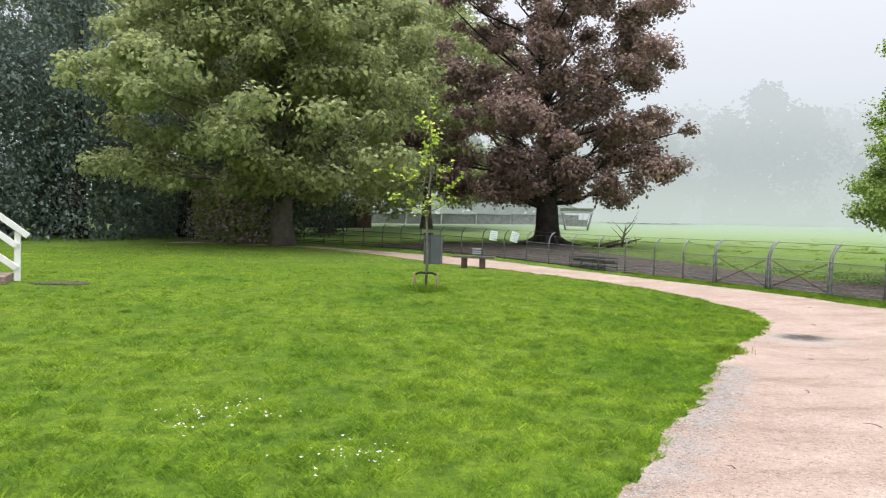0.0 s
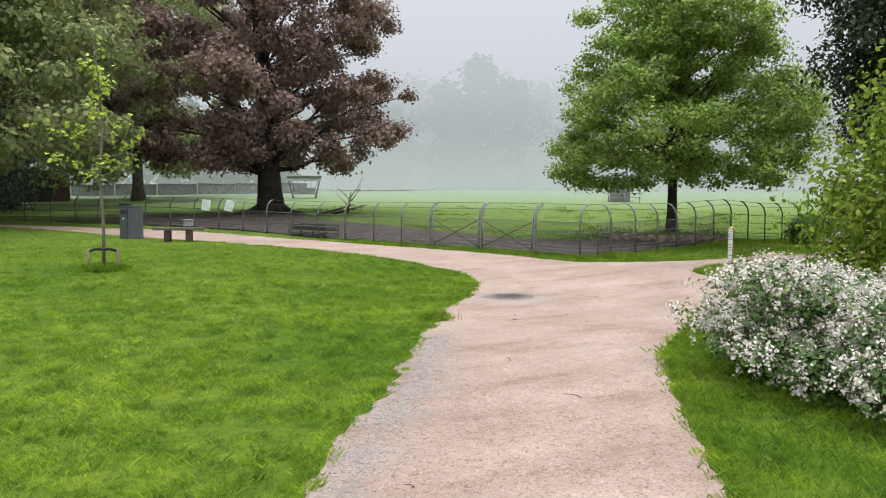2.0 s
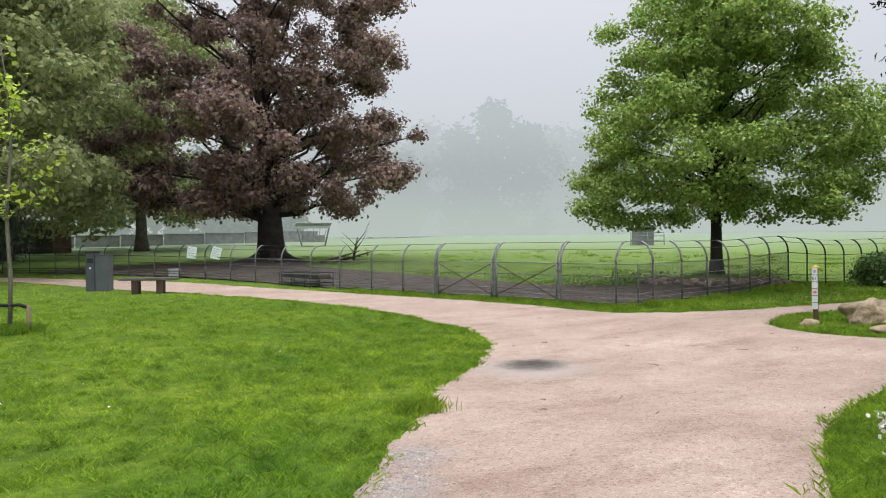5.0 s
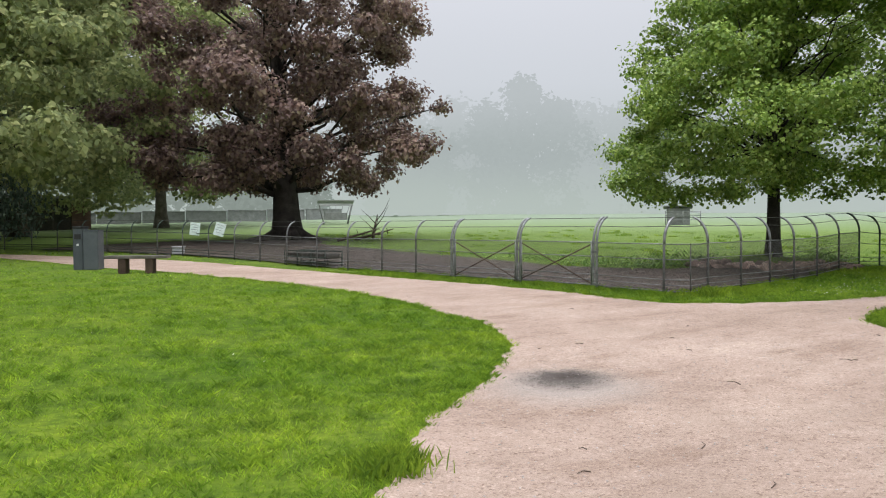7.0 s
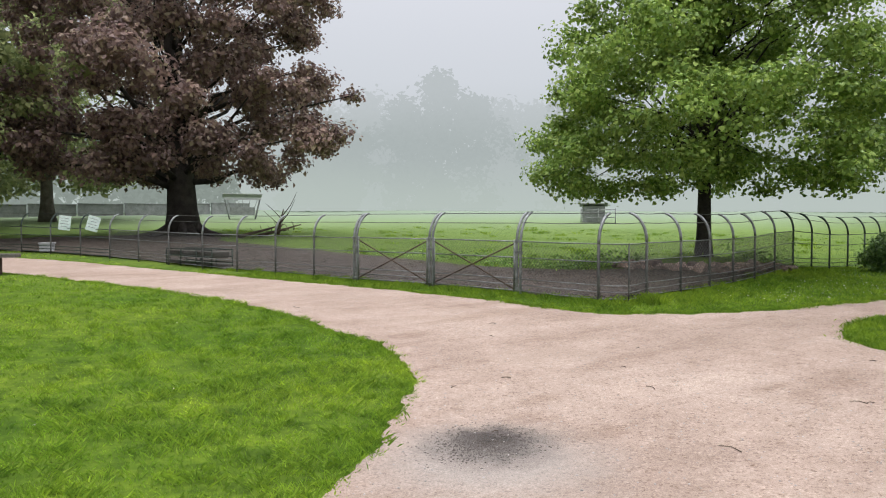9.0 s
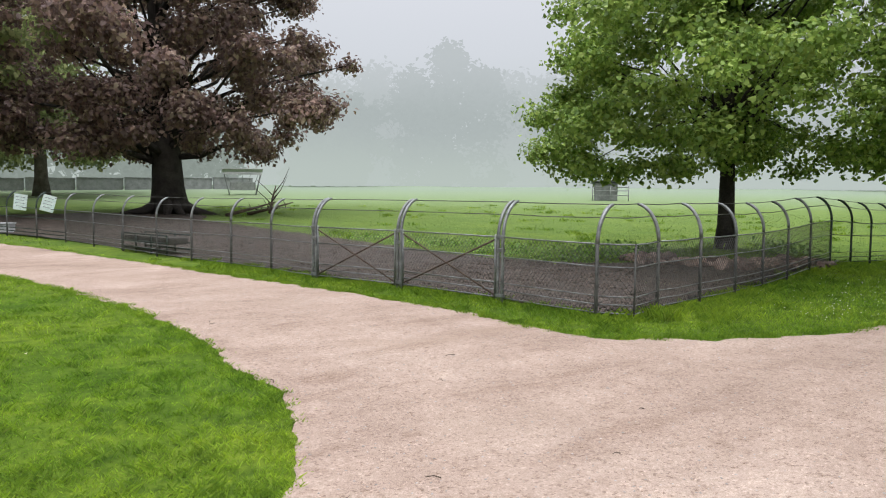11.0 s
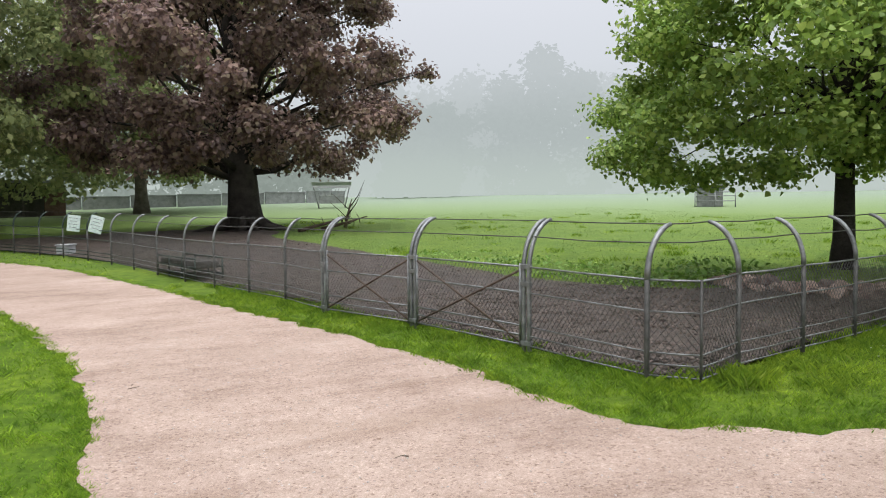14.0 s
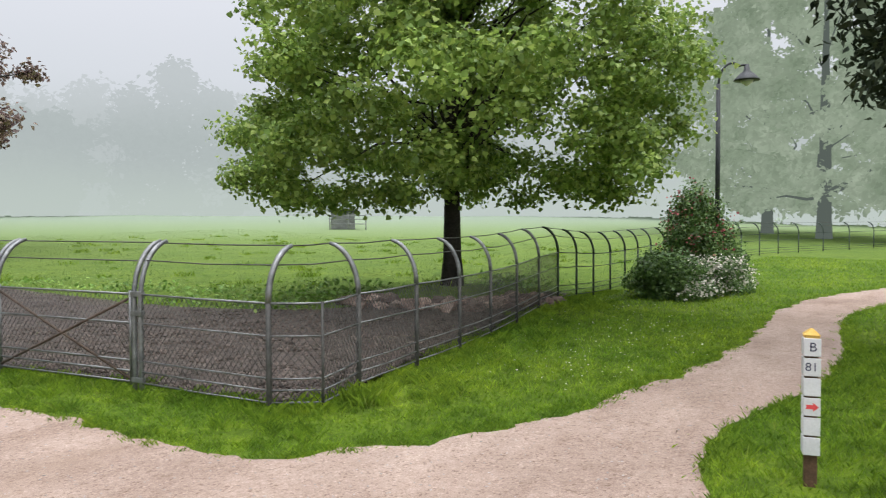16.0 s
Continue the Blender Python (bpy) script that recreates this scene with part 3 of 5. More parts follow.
def tree_wood(name, base, height, r0, targets, material, rng, parent, lean=(0, 0), fork=0.35, trunk_top=0.12, flare=1.5, sides=10, limb=0.3):
    """A tapered, flared, slightly crooked trunk, and limbs that rise out of it to the crown's clumps."""
    bx, by, bz = base
    pts, rad = [], []
    n = 12
    for k in range(n + 1):
        t = k / n
        w = 0.04 * height * (noise.noise(Vector((t * 2.3, bx, by))))
        pts.append((bx + lean[0] * t + w * t, by + lean[1] * t + 0.7 * w * t, bz - 0.25 + (height + 0.25) * t))
        rad.append(r0 * ((1 - t) ** 0.85 * (1 - trunk_top) + trunk_top) * (1 + (flare - 1) * math.exp(-t * height / (1.2 * r0 + 0.15))))
    trunk = part("trunk", joined_tubes("trunk", [(pts, rad)], sides), material, parent)
    for c in targets:
        c = Vector(c)
        t = min(0.92, max(fork * 0.6, (c.z - bz) / height - rng.uniform(0.12, 0.3)))
        t = max(t, fork * rng.uniform(0.75, 1.15))
        k = t * n
        i = min(n - 1, int(k))
        p0 = Vector(pts[i]).lerp(Vector(pts[i + 1]), k - i)
        rr = rad[i] * limb
        mid = p0.lerp(c, 0.5) + Vector((rng.normal(), rng.normal(), 0.6 * abs(rng.normal()))) * 0.08 * (c - p0).length
        q1 = p0.lerp(mid, 0.5) + Vector((rng.normal(), rng.normal(), rng.normal())) * 0.03 * (c - p0).length
        tube("limb", [p0, q1, mid, mid.lerp(c, 0.55), c], [rr, rr * 0.8, rr * 0.55, rr * 0.3, rr * 0.1], material, trunk)

# ---- ground, paths, paddock ----


def graded(lo, a, b, hi, step):
    """Coordinates that are close together between a and b and spread out towards lo and hi."""
    out = list(np.arange(a, b + step, step))
    s, v = step, out[-1]
    while v < hi:
        s *= 1.22
        v += s
        out.append(min(v, hi))
    s, v = step, a
    while v > lo:
        s *= 1.22
        v -= s
        out.insert(0, max(v, lo))
    return np.array(sorted(set(out)))


GX, GY = graded(-900, -9, 30, 900, 0.4), graded(-900, -6, 46, 900, 0.4)
gxx, gyy = np.meshgrid(GX, GY)
gv = np.stack([gxx.ravel(), gyy.ravel(), gz(gxx, gyy).ravel()], 1)
nx, ny = len(GX), len(GY)
ii = (np.arange(ny - 1)[:, None] * nx + np.arange(nx - 1)[None]).ravel()
gf = np.stack([ii, ii + 1, ii + nx + 1, ii + nx], 1).ravel()
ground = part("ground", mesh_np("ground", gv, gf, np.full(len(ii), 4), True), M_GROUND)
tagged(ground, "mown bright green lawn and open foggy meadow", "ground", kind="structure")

LAWN_EDGE = spline([(-4.0, -5.5), (-1.0, -1.2), (1.3, 1.9), (2.6, 3.4), (3.6, 4.55), (4.3, 5.45), (5.2, 6.5), (6.0, 7.55), (6.65, 8.45), (7.45, 9.5), (8.05, 10.3), (8.6, 10.92), (9.25, 11.45), (9.78, 12.0), (10.3, 12.58), (10.75, 13.2), (11.05, 13.9), (11.22, 14.6), (11.14, 15.5), (11.22, 16.3), (11.17, 17.5), (10.98, 19.2), (10.45, 21.9), (9.75, 24.4), (9.05, 27.0), (7.7, 30.2), (5.9, 35.0), (3.4, 40.2), (1.0, 43.0), (-2.2, 44.8), (-6, 46.2)])
FENCE_EDGE = spline([(-5.0, 48.0), (0.5, 45.2), (4.2, 41.6), (7.4, 37.0), (10.0, 33.0), (11.65, 28.6), (12.6, 25.0), (13.1, 22.6), (13.5, 20.87), (13.85, 19.43), (14.08, 18.53), (14.26, 17.63), (14.42, 16.83), (14.46, 16.12), (14.46, 15.53), (14.56, 15.0), (14.78, 14.57), (15.1, 14.24), (15.56, 13.95), (16.14, 13.67), (16.85, 13.38), (17.7, 13.26), (18.85, 13.13), (20.7, 13.06), (23.3, 13.27), (25.4, 13.46), (28.2, 13.28), (31.8, 12.3), (38, 10.0), (46, 6.5)])
NARROW_S = spline([(45, 5.0), (36, 8.8), (30.2, 11.3), (26.5, 12.25), (24.0, 12.35), (21.0, 11.95), (18.8, 11.95), (17.6, 12.2), (16.5, 12.2), (15.7, 11.95), (15.1, 11.55), (14.8, 10.7), (14.85, 9.8), (15.6, 9.1), (17.5, 8.1), (21, 6.3), (28, 2.5)])
RIGHT_EDGE = spline([(26.5, 0.2), (20, 3.6), (16, 5.9), (13.6, 7.3), (12.1, 7.95), (11.2, 7.85), (10.1, 7.55), (9.15, 7.05), (8.4, 6.55), (7.6, 5.85), (7.05, 5.3), (6.3, 4.5), (5.6, 3.7), (4.2, 2.0), (2.4, -0.5), (0.0, -4.0), (-1.2, -6.2)])
PATH_LINE = rough_edge(rough_edge(LAWN_EDGE, 0.06, 1.1, 5), 0.09, 3.2, 1) + rough_edge(rough_edge(FENCE_EDGE, 0.1, 1.1, 6), 0.11, 3.2, 2) + rough_edge(NARROW_S, 0.07, 2.6, 3) + rough_edge(RIGHT_EDGE, 0.065, 2.6, 4)
path_ob = sheet("path", PATH_LINE, 0.012, M_PATH)
tagged(path_ob, "pale pinkish gravel footpath that forks beside the lawn", "path", kind="structure")


# fence line: post places on the plan
GATE = [(14.32, 20.80), (14.93, 19.01), (15.33, 17.02)]
CORNER_A, CORNER, CORNER_C = (15.52, 15.43), (15.79, 15.08), (16.5, 15.33)
LEFT_POSTS = [(14.15, 22.35), (13.85, 23.75), (13.5, 25.3), (13.15, 26.9), (12.75, 28.6), (12.35, 30.3), (11.9, 32.0), (11.35, 33.7), (10.7, 35.3), (10.0, 36.9), (9.2, 38.4), (8.4, 39.9), (7.5, 41.3), (6.6, 42.6), (5.6, 43.8), (4.5, 44.9), (3.4, 45.9), (2.2, 46.8), (1.0, 47.6)]
RIGHT_POSTS = [(17.65, 15.55), (18.75, 15.75), (19.85, 16.0), (21.1, 16.32), (22.35, 16.62), (23.6, 16.9), (24.8, 17.1), (26.05, 17.3), (27.3, 17.45), (28.55, 17.6), (29.8, 17.75), (31.3, 17.95), (33, 18.15), (35, 18.35), (37, 18.5), (39, 18.55), (40.8, 18.5), (42.6, 18.3), (44.4, 18.0), (46.1, 17.6), (47.9, 17.1), (50, 16.4), (52.4, 15.6), (55, 14.8), (58, 13.9)]
MUD = [(15.9, 15.3), (17.65, 15.75), (19.85, 16.2), (22.35, 16.8), (25.4, 17.4), (25.2, 18.1), (23.6, 17.4), (21.9, 17.7), (20.9, 19.0), (20.2, 20.4), (19.6, 22.5), (19.2, 26), (18.9, 31), (18.6, 36), (18.3, 41), (19.5, 45), (18, 49), (14, 49.5), (9.5, 48), (6.0, 44.4), (7.7, 41.5), (9.35, 38.5), (10.9, 35.4), (12.1, 32), (13.0, 28.7), (13.75, 25.3), (14.4, 22.4), (14.55, 20.8), (15.1, 19.0), (15.5, 17.1), (15.68, 15.6)]
MUD_LINE = rough_edge(spline(MUD, 0.3, True), 0.09, 1.1, 7)
mud = sheet("paddock_floor", MUD_LINE, 0.010, M_MUD, 0.22, None, 0.035)
tagged(mud, "dark trodden muddy paddock floor behind the fence", "ground", kind="structure")
# ---- trees ----


def tree(name, label, base, height, r0, profile, clumps, leaves, leaf, shape, mat, bark, seed, lean=(0, 0), size=(0.7, 1.3), flatten=0.6, inner=0.25, limbs=26, extra=(), droop=0.35, fork=0.3, flare=1.5, limb=0.3, shell=0.45):
    rng = np.random.default_rng(seed)
    th = thing(name, None, label, "tree")
    C, R = crown_clumps(profile, base, clumps, rng, lean, size, flatten, inner)
    for c, r in extra:
        C.append(c)
        R.append(r)
    pick = rng.choice(len(C), min(limbs, len(C)), replace=False)
    tree_wood(name, base, height, r0, [C[i] for i in pick], bark, rng, th, lean, fork, flare=flare, limb=limb)
    P, N = clump_points(C, R, leaves, rng, shell)
    part("crown", leaf_mesh("crown", P, N, leaf, shape, rng, droop), mat, th)
    return th


BEECH = (18.6, 47.8, g1(18.6, 47.8))
SYC = (23.0, 18.85, g1(23.0, 18.85))
CHEST = (0.9, 44.2, g1(0.9, 44.2))
tree("sycamore", "broad sycamore in fresh green leaf with a dark trunk", SYC, 9.0, 0.178,
     [(1.55, 3.2), (2.0, 4.5), (3.2, 4.7), (4.2, 4.35), (5.2, 4.0), (6.4, 3.5), (7.8, 2.9), (9.0, 1.8), (9.9, 0.6)], 420, 118000, 0.092, LEAF_MAPLE, L_SYC, M_BARK, 11, size=(0.38, 0.80), flatten=0.55, inner=0.3, limbs=70, shell=0.9, droop=0.9,
     extra=[((24.7, 15.5, 4.9), (0.9, 0.9, 0.6)), ((25.2, 15.6, 3.9), (0.9, 0.9, 0.6)), ((24.6, 15.7, 5.5), (0.6, 0.6, 0.5)), ((25.4, 15.9, 3.1), (0.7, 0.7, 0.45)), ((24.8, 16.3, 2.75), (0.6, 0.6, 0.4)), ((25.7, 16.0, 2.7), (0.5, 0.5, 0.35)), ((24.2, 16.2, 2.9), (0.6, 0.6, 0.4)), ((25.3, 15.1, 4.7), (0.6, 0.6, 0.45)), ((25.4, 15.2, 5.4), (0.5, 0.5, 0.4)), ((25.6, 15.3, 3.4), (0.55, 0.55, 0.4)), ((24.2, 15.9, 6.3), (0.6, 0.6, 0.5))])
tree("copper_beech", "tall old copper beech with dark purple leaves", BEECH, 19, 0.78,
     [(3.2, 5.5), (4.4, 8.8), (6.5, 9.2), (9, 8.8), (12, 8.6), (15, 8.2), (18, 6.6), (21, 3.5)], 310, 120000, 0.245, LEAF_DIA, L_BEECH, M_BARK, 12, size=(0.55, 1.4), flatten=0.66, inner=0.24, limbs=72, shell=0.9, flare=1.35, fork=0.18, limb=0.25, lean=(-0.9, 0.4), droop=0.9)
tree("horse_chestnut", "spreading horse chestnut in dull green leaf", CHEST, 16, 0.62,
     [(3.2, 6.0), (4.2, 9.5), (6, 11.2), (9, 10.8), (12, 9.6), (15, 7.5), (18, 4)], 420, 105000, 0.28, LEAF_DIA, L_CHEST, M_BARK2, 13, droop=1.2, size=(0.8, 1.5), flatten=0.6, inner=0.3, limbs=60, shell=0.8, flare=1.6, fork=0.2)
tree("meadow_tree", "broad parkland tree standing in the meadow", (16.0, 80, g1(16.0, 80)), 20, 0.55,
     [(3.6, 8), (5.5, 11.5), (11, 13), (18, 11), (25, 4)], 110, 38000, 0.42, LEAF_DIA, L_CHEST, M_BARK2, 14, size=(1.6, 2.8), limbs=26)
tree("meadow_tree", "broad dull green tree behind the chestnut", (4.5, 67, g1(4.5, 67)), 20, 0.6,
     [(2.6, 8), (5, 11), (11, 12), (18, 10), (24, 4)], 110, 38000, 0.42, LEAF_DIA, L_CHEST, M_BARK2, 16, size=(1.6, 2.8), limbs=22)
tree("dark_conifer", "dark drooping conifer beside the narrow path", (21.0, 9.3, g1(21.0, 9.3)), 9.5, 0.3,
     [(2.3, 1.2), (2.9, 2.0), (3.6, 2.7), (4.6, 3.2), (6, 3.6), (8, 3.3), (10.5, 0.8)], 330, 110000, 0.145, LEAF_STRIP, L_CONIFER, M_BARK, 15, size=(0.4, 0.8), flatten=1.0, inner=0.5, limbs=60, droop=1.0, shell=0.6)

# ---- the deer fence ----
RAILS = (0.90, 0.63, 0.28, 0.18, 0.08)


def arm_points(x, y, n, h=0.9, reach=0.34, rise=0.47, steps=8):
    """A post that bends over towards the paddock in a quarter arch."""
    z0 = g1(x, y)
    pts = [(x, y, z0 - 0.2), (x, y, z0 + 0.3), (x, y, z0 + h)]
    for s in range(1, steps + 1):
        a = 0.5 * math.pi * s / steps * 0.92
        pts.append((x + n.x * reach * (1 - math.cos(a)), y + n.y * reach * (1 - math.cos(a)), z0 + h + rise * math.sin(a)))
    return pts


fence = thing("deer_fence", None, "tall galvanised paddock fence with inward-curved posts and wire", "fence")
RUN_L = [*LEFT_POSTS[::-1], *GATE[:1]]
RUN_R = [GATE[2], CORNER_A, CORNER, CORNER_C, *RIGHT_POSTS]


def normal_to(points, k):
    a, b = Vector(points[max(k - 1, 0)]), Vector(points[min(k + 1, len(points) - 1)])
    d = (b - a).normalized()
    return Vector((-d.y, d.x))


def fence_run(points, skip_arm=(), mesh_from=0, mesh_to=999, dark_to=0, dark_from=999, mat=M_DARK_STEEL):
    tips, mids = [], []
    for k, (x, y) in enumerate(points):
        n = normal_to(points, k)
        if points[k] == CORNER_A:
            n = normal_to([GATE[2], CORNER_A], 0)
        if points[k] == CORNER_C:
            n = normal_to([CORNER, CORNER_C, RIGHT_POSTS[0]], 1)
        if points[k] == CORNER:
            z0 = g1(x, y)
            tube("corner_post", [(x, y, z0 - 0.2), (x, y, z0 + 0.91)], 0.013, mat, fence)
            tips.append(None)
            mids.append(None)
            continue
        pts = arm_points(x, y, n)
        if k not in skip_arm:
            upright = part("post", joined_tubes("post", [(pts[:3], 0.024)], 6), M_GREEN_STEEL if k >= dark_from else mat, fence)
            # arms before dark_to: their backlit darkness is put into the colour
            part("arm", joined_tubes("arm", [(pts[2:], [0.026] * 7 + [0.022, 0.018])], 6), M_GREEN_STEEL if k < dark_to or k >= dark_from else M_STEEL, upright, "curved steel arm")
        tips.append(pts[-1])
        mids.append(pts[6])
    for k in range(len(points) - 1):
        (x0, y0), (x1, y1) = points[k], points[k + 1]
        za, zb = g1(x0, y0), g1(x1, y1)
        for z in RAILS:
            sag = [((x0 + x1) / 2, (y0 + y1) / 2, (za + zb) / 2 + z - random.uniform(0, 0.012))]
            tube("rail", [(x0, y0, za + z), *sag, (x1, y1, zb + z)], (0.013 if k < dark_to else 0.008) if z < 0.85 else (0.014 if k < dark_to else 0.010), M_GREEN_STEEL if k < dark_to or k >= dark_from else M_STEEL, fence, 5)
        if mesh_from <= k < mesh_to:
            part("chain_link", chain_link(x0, y0, za, x1, y1, zb), M_DARK_STEEL, fence)
    for seq in (tips, mids):
        clean = [p for p in seq if p]
        for a, b in zip(clean, clean[1:]):
            m = [(a[i] + b[i]) / 2 for i in range(3)]
            m[2] -= random.uniform(0.004, 0.016)
            tube("wire", [a, m, b], 0.006, M_DARK_STEEL, fence, 4)


def chain_link(x0, y0, z0, x1, y1, z1, lo=0.06, hi=0.905, pitch=0.062, r=0.0029):
    """Wire netting: crossing diagonal wires, woven a little in and out."""
    L = math.hypot(x1 - x0, y1 - y0)
    ux, uy = (x1 - x0) / L, (y1 - y0) / L
    H = hi - lo
    run = H * 0.80
    runs = []
    k = -int(run / pitch) - 1
    while k * pitch < L + run:
        for sgn in (1, -1):
            s0 = k * pitch
            a, b = (s0, s0 + run) if sgn > 0 else (s0 + run, s0)
            t0, t1 = 0.0, 1.0
            for lim, side in ((0.0, -1), (L, 1)):
                da, db = (a - lim) * side, (b - lim) * side
                if da > 0 and db > 0:
                    t0, t1 = 1, 0
                elif da > 0:
                    t0 = max(t0, da / (da - db))
                elif db > 0:
                    t1 = min(t1, da / (da - db))
            if t1 - t0 < 0.02:
                continue
            pts = []
            for t in (t0, t1):
                s, z = a + (b - a) * t, lo + H * t
                f = s / L
                off = 0.003 * sgn
                pts.append((x0 + ux * s - uy * off, y0 + uy * s + ux * off, z0 + (z1 - z0) * f + z))
            runs.append((pts, r))
        k += 1
    return joined_tubes("chain_link", runs, 3, False)


fence_run(RUN_L, skip_arm=(len(RUN_L) - 1,), mesh_from=len(RUN_L) - 8, dark_to=len(RUN_L) - 8)
fence_run(RUN_R, skip_arm=(0,), mesh_to=9, dark_from=9)

# gates with doubled posts and crossed braces
for k, (x, y) in enumerate(GATE):
    post = thing("gate_post", None, "doubled galvanised gate post with twin curved arms", "gate post", "gate posts of the paddock")
    d = (Vector(GATE[2]) - Vector(GATE[0])).normalized()
    n = Vector((-d.y, d.x))
    for s in (-0.038, 0.038):
        pts = arm_points(x + d.x * s, y + d.y * s, n, 0.86, 0.40, 0.53)
        part("bar", joined_tubes("bar", [(pts, [0.024] * 10 + [0.02])], 6), M_STEEL, post)
    for z in (0.9, 0.72, 0.1):
        part("clamp", box(0.05, 0.13, 0.05, (x, y, g1(x, y) + z), 0.006, Matrix.Rotation(math.atan2(-d.x, d.y), 4, "Z")), M_STEEL, post)
for k in range(2):
    (x0, y0), (x1, y1) = GATE[k], GATE[k + 1]
    gate = thing("paddock_gate", None, "closed wire-mesh gate with crossed rusty braces", "gate", "gates of the paddock")
    d = (Vector((x1, y1)) - Vector((x0, y0))).normalized() * 0.09
    a, b = (x0 + d.x, y0 + d.y), (x1 - d.x, y1 - d.y)
    za, zb = g1(*a), g1(*b)
    for z in RAILS:
        tube("rail", [(*a, za + z), (*b, zb + z)], 0.011, M_STEEL, gate, 5)
    for q, zq in ((a, za), (b, zb)):
        tube("stile", [(*q, zq + 0.05), (*q, zq + 0.93)], 0.014, M_STEEL, gate)
    tube("brace", [(*a, za + 0.86), (*b, zb + 0.1)], 0.014, M_RUST, gate, 5)
    tube("brace", [(*a, za + 0.1), (*b, zb + 0.86)], 0.014, M_RUST, gate, 5)
    part("chain_link", chain_link(*a, za, *b, zb), M_DARK_STEEL, gate)
    for wz, off in ((1.37, 0.37), (1.20, 0.14)):
        nn = Vector((-d.y, d.x)).normalized() * off
        tube("wire", [(x0 + nn.x, y0 + nn.y, za + wz), (x1 + nn.x, y1 + nn.y, zb + wz)], 0.006, M_DARK_STEEL, gate, 4)

# ---- things beside the path ----


def far_tree(label, x, y, h, w, mat, seed, n=2600, leaf=0.9, trunk=True):
    rng = np.random.default_rng(seed)
    th = thing("foggy_tree", None, label, "tree", "trees lost in the fog")
    b = (x, y, g1(x, y))
    C, R = crown_clumps([(h * 0.02, w * 0.85), (h * 0.25, w), (h * 0.55, w), (h * 0.8, w * 0.72), (h, w * 0.2)], b, 34, rng, size=(w * 0.22, w * 0.42), flatten=0.8, inner=0.4)
    P, N = clump_points(C, R, n, rng, 0.7)
    part("crown", leaf_mesh("crown", P, N, leaf, LEAF_DIA, rng), mat, th)
    if trunk:
        tube("trunk", [(b[0], b[1], b[2] - 0.3), (b[0], b[1], b[2] + h * 0.5)], [0.6, 0.3], M_BARK2 if mat is L_CHEST else (F_TRUNK if mat is F_NEAR else mat), th)
    return th


# the wood behind the meadow: heading in degrees, distance, height, half width
for k, (deg, d, h, w, lay) in enumerate([
        (73, 128, 13, 8, 0), (69.5, 124, 15, 9, 0), (66.5, 122, 18, 8, 0), (63.5, 126, 18, 10, 0), (60.5, 122, 19, 9, 0), (58, 120, 18, 7, 1), (55, 116, 21, 8.5, 1), (52, 120, 18, 7, 1),
        (50, 124, 19, 10, 0), (47, 126, 18, 9, 0), (44.5, 122, 21, 9, 1), (41.5, 126, 20, 10, 0), (38, 122, 18, 9, 0), (35, 126, 20, 11, 0), (32, 124, 18, 9, 0), (29, 126, 18, 9, 0), (26, 124, 18, 11, 0),
        (23, 120, 17, 9, 0), (19.5, 116, 18, 9, 0), (16, 112, 17, 9, 0), (12, 108, 19, 9, 0), (8, 104, 18, 9, 0), (3, 100, 19, 9, 0), (-3, 100, 18, 10, 0), (-10, 100, 19, 10, 0),
        (77, 132, 12, 9, 0), (81, 134, 12, 9, 0), (85, 132, 13, 9, 0), (89, 130, 13, 9, 0), (65, 98, 11, 5, 1), (62.5, 104, 13, 4.5, 1)]):
    a = radians(deg)
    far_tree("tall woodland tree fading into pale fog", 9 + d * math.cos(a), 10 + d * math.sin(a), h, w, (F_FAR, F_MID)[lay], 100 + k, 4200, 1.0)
for k, (x, y, h, w) in enumerate([(68, 19.0, 21, 8.5), (64, 11.5, 19, 7), (79, 25, 22, 9)]):
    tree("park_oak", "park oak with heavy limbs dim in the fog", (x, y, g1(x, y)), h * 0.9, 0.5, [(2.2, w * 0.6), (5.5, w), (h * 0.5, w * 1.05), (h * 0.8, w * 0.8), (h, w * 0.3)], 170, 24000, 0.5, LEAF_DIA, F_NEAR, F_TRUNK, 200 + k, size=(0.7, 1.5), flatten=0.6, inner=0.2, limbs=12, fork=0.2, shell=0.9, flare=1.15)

# dark evergreens that close the lawn
for k, (x, y, h, w) in enumerate([(-12, 51, 17, 6.0), (-19, 49, 18, 6.5), (-26, 46, 17, 6), (-6, 55, 17, 6), (-33, 42, 17, 6.5), (0.5, 60, 15, 6), (-15, 57, 20, 7), (-40, 36, 16, 7), (-22, 54, 21, 7)]):
    b0 = (x, y, g1(x, y))
    tree("yew", "huge dark yew with foliage down to the ground", b0, h * 0.9, 0.5, [(0.3, w * 0.8), (2, w), (h * 0.4, w * 0.95), (h * 0.75, w * 0.6), (h, w * 0.2)], 170, 17000, 0.27, LEAF_STRIP, L_YEW, M_BARK, 30 + k, size=(1.0, 1.9), flatten=1.2, inner=0.2, limbs=6, droop=2.2, fork=0.1)
for k in range(9):
    b0 = (-2.0 - 7.5 * k, 66.5 - 3.2 * k + (k % 2) * 2, 0)
    far_tree("tall shaded woodland tree behind the yews", b0[0], b0[1], 22 + (k % 3), 7.5, L_CHEST, 240 + k, 4500, 0.9)


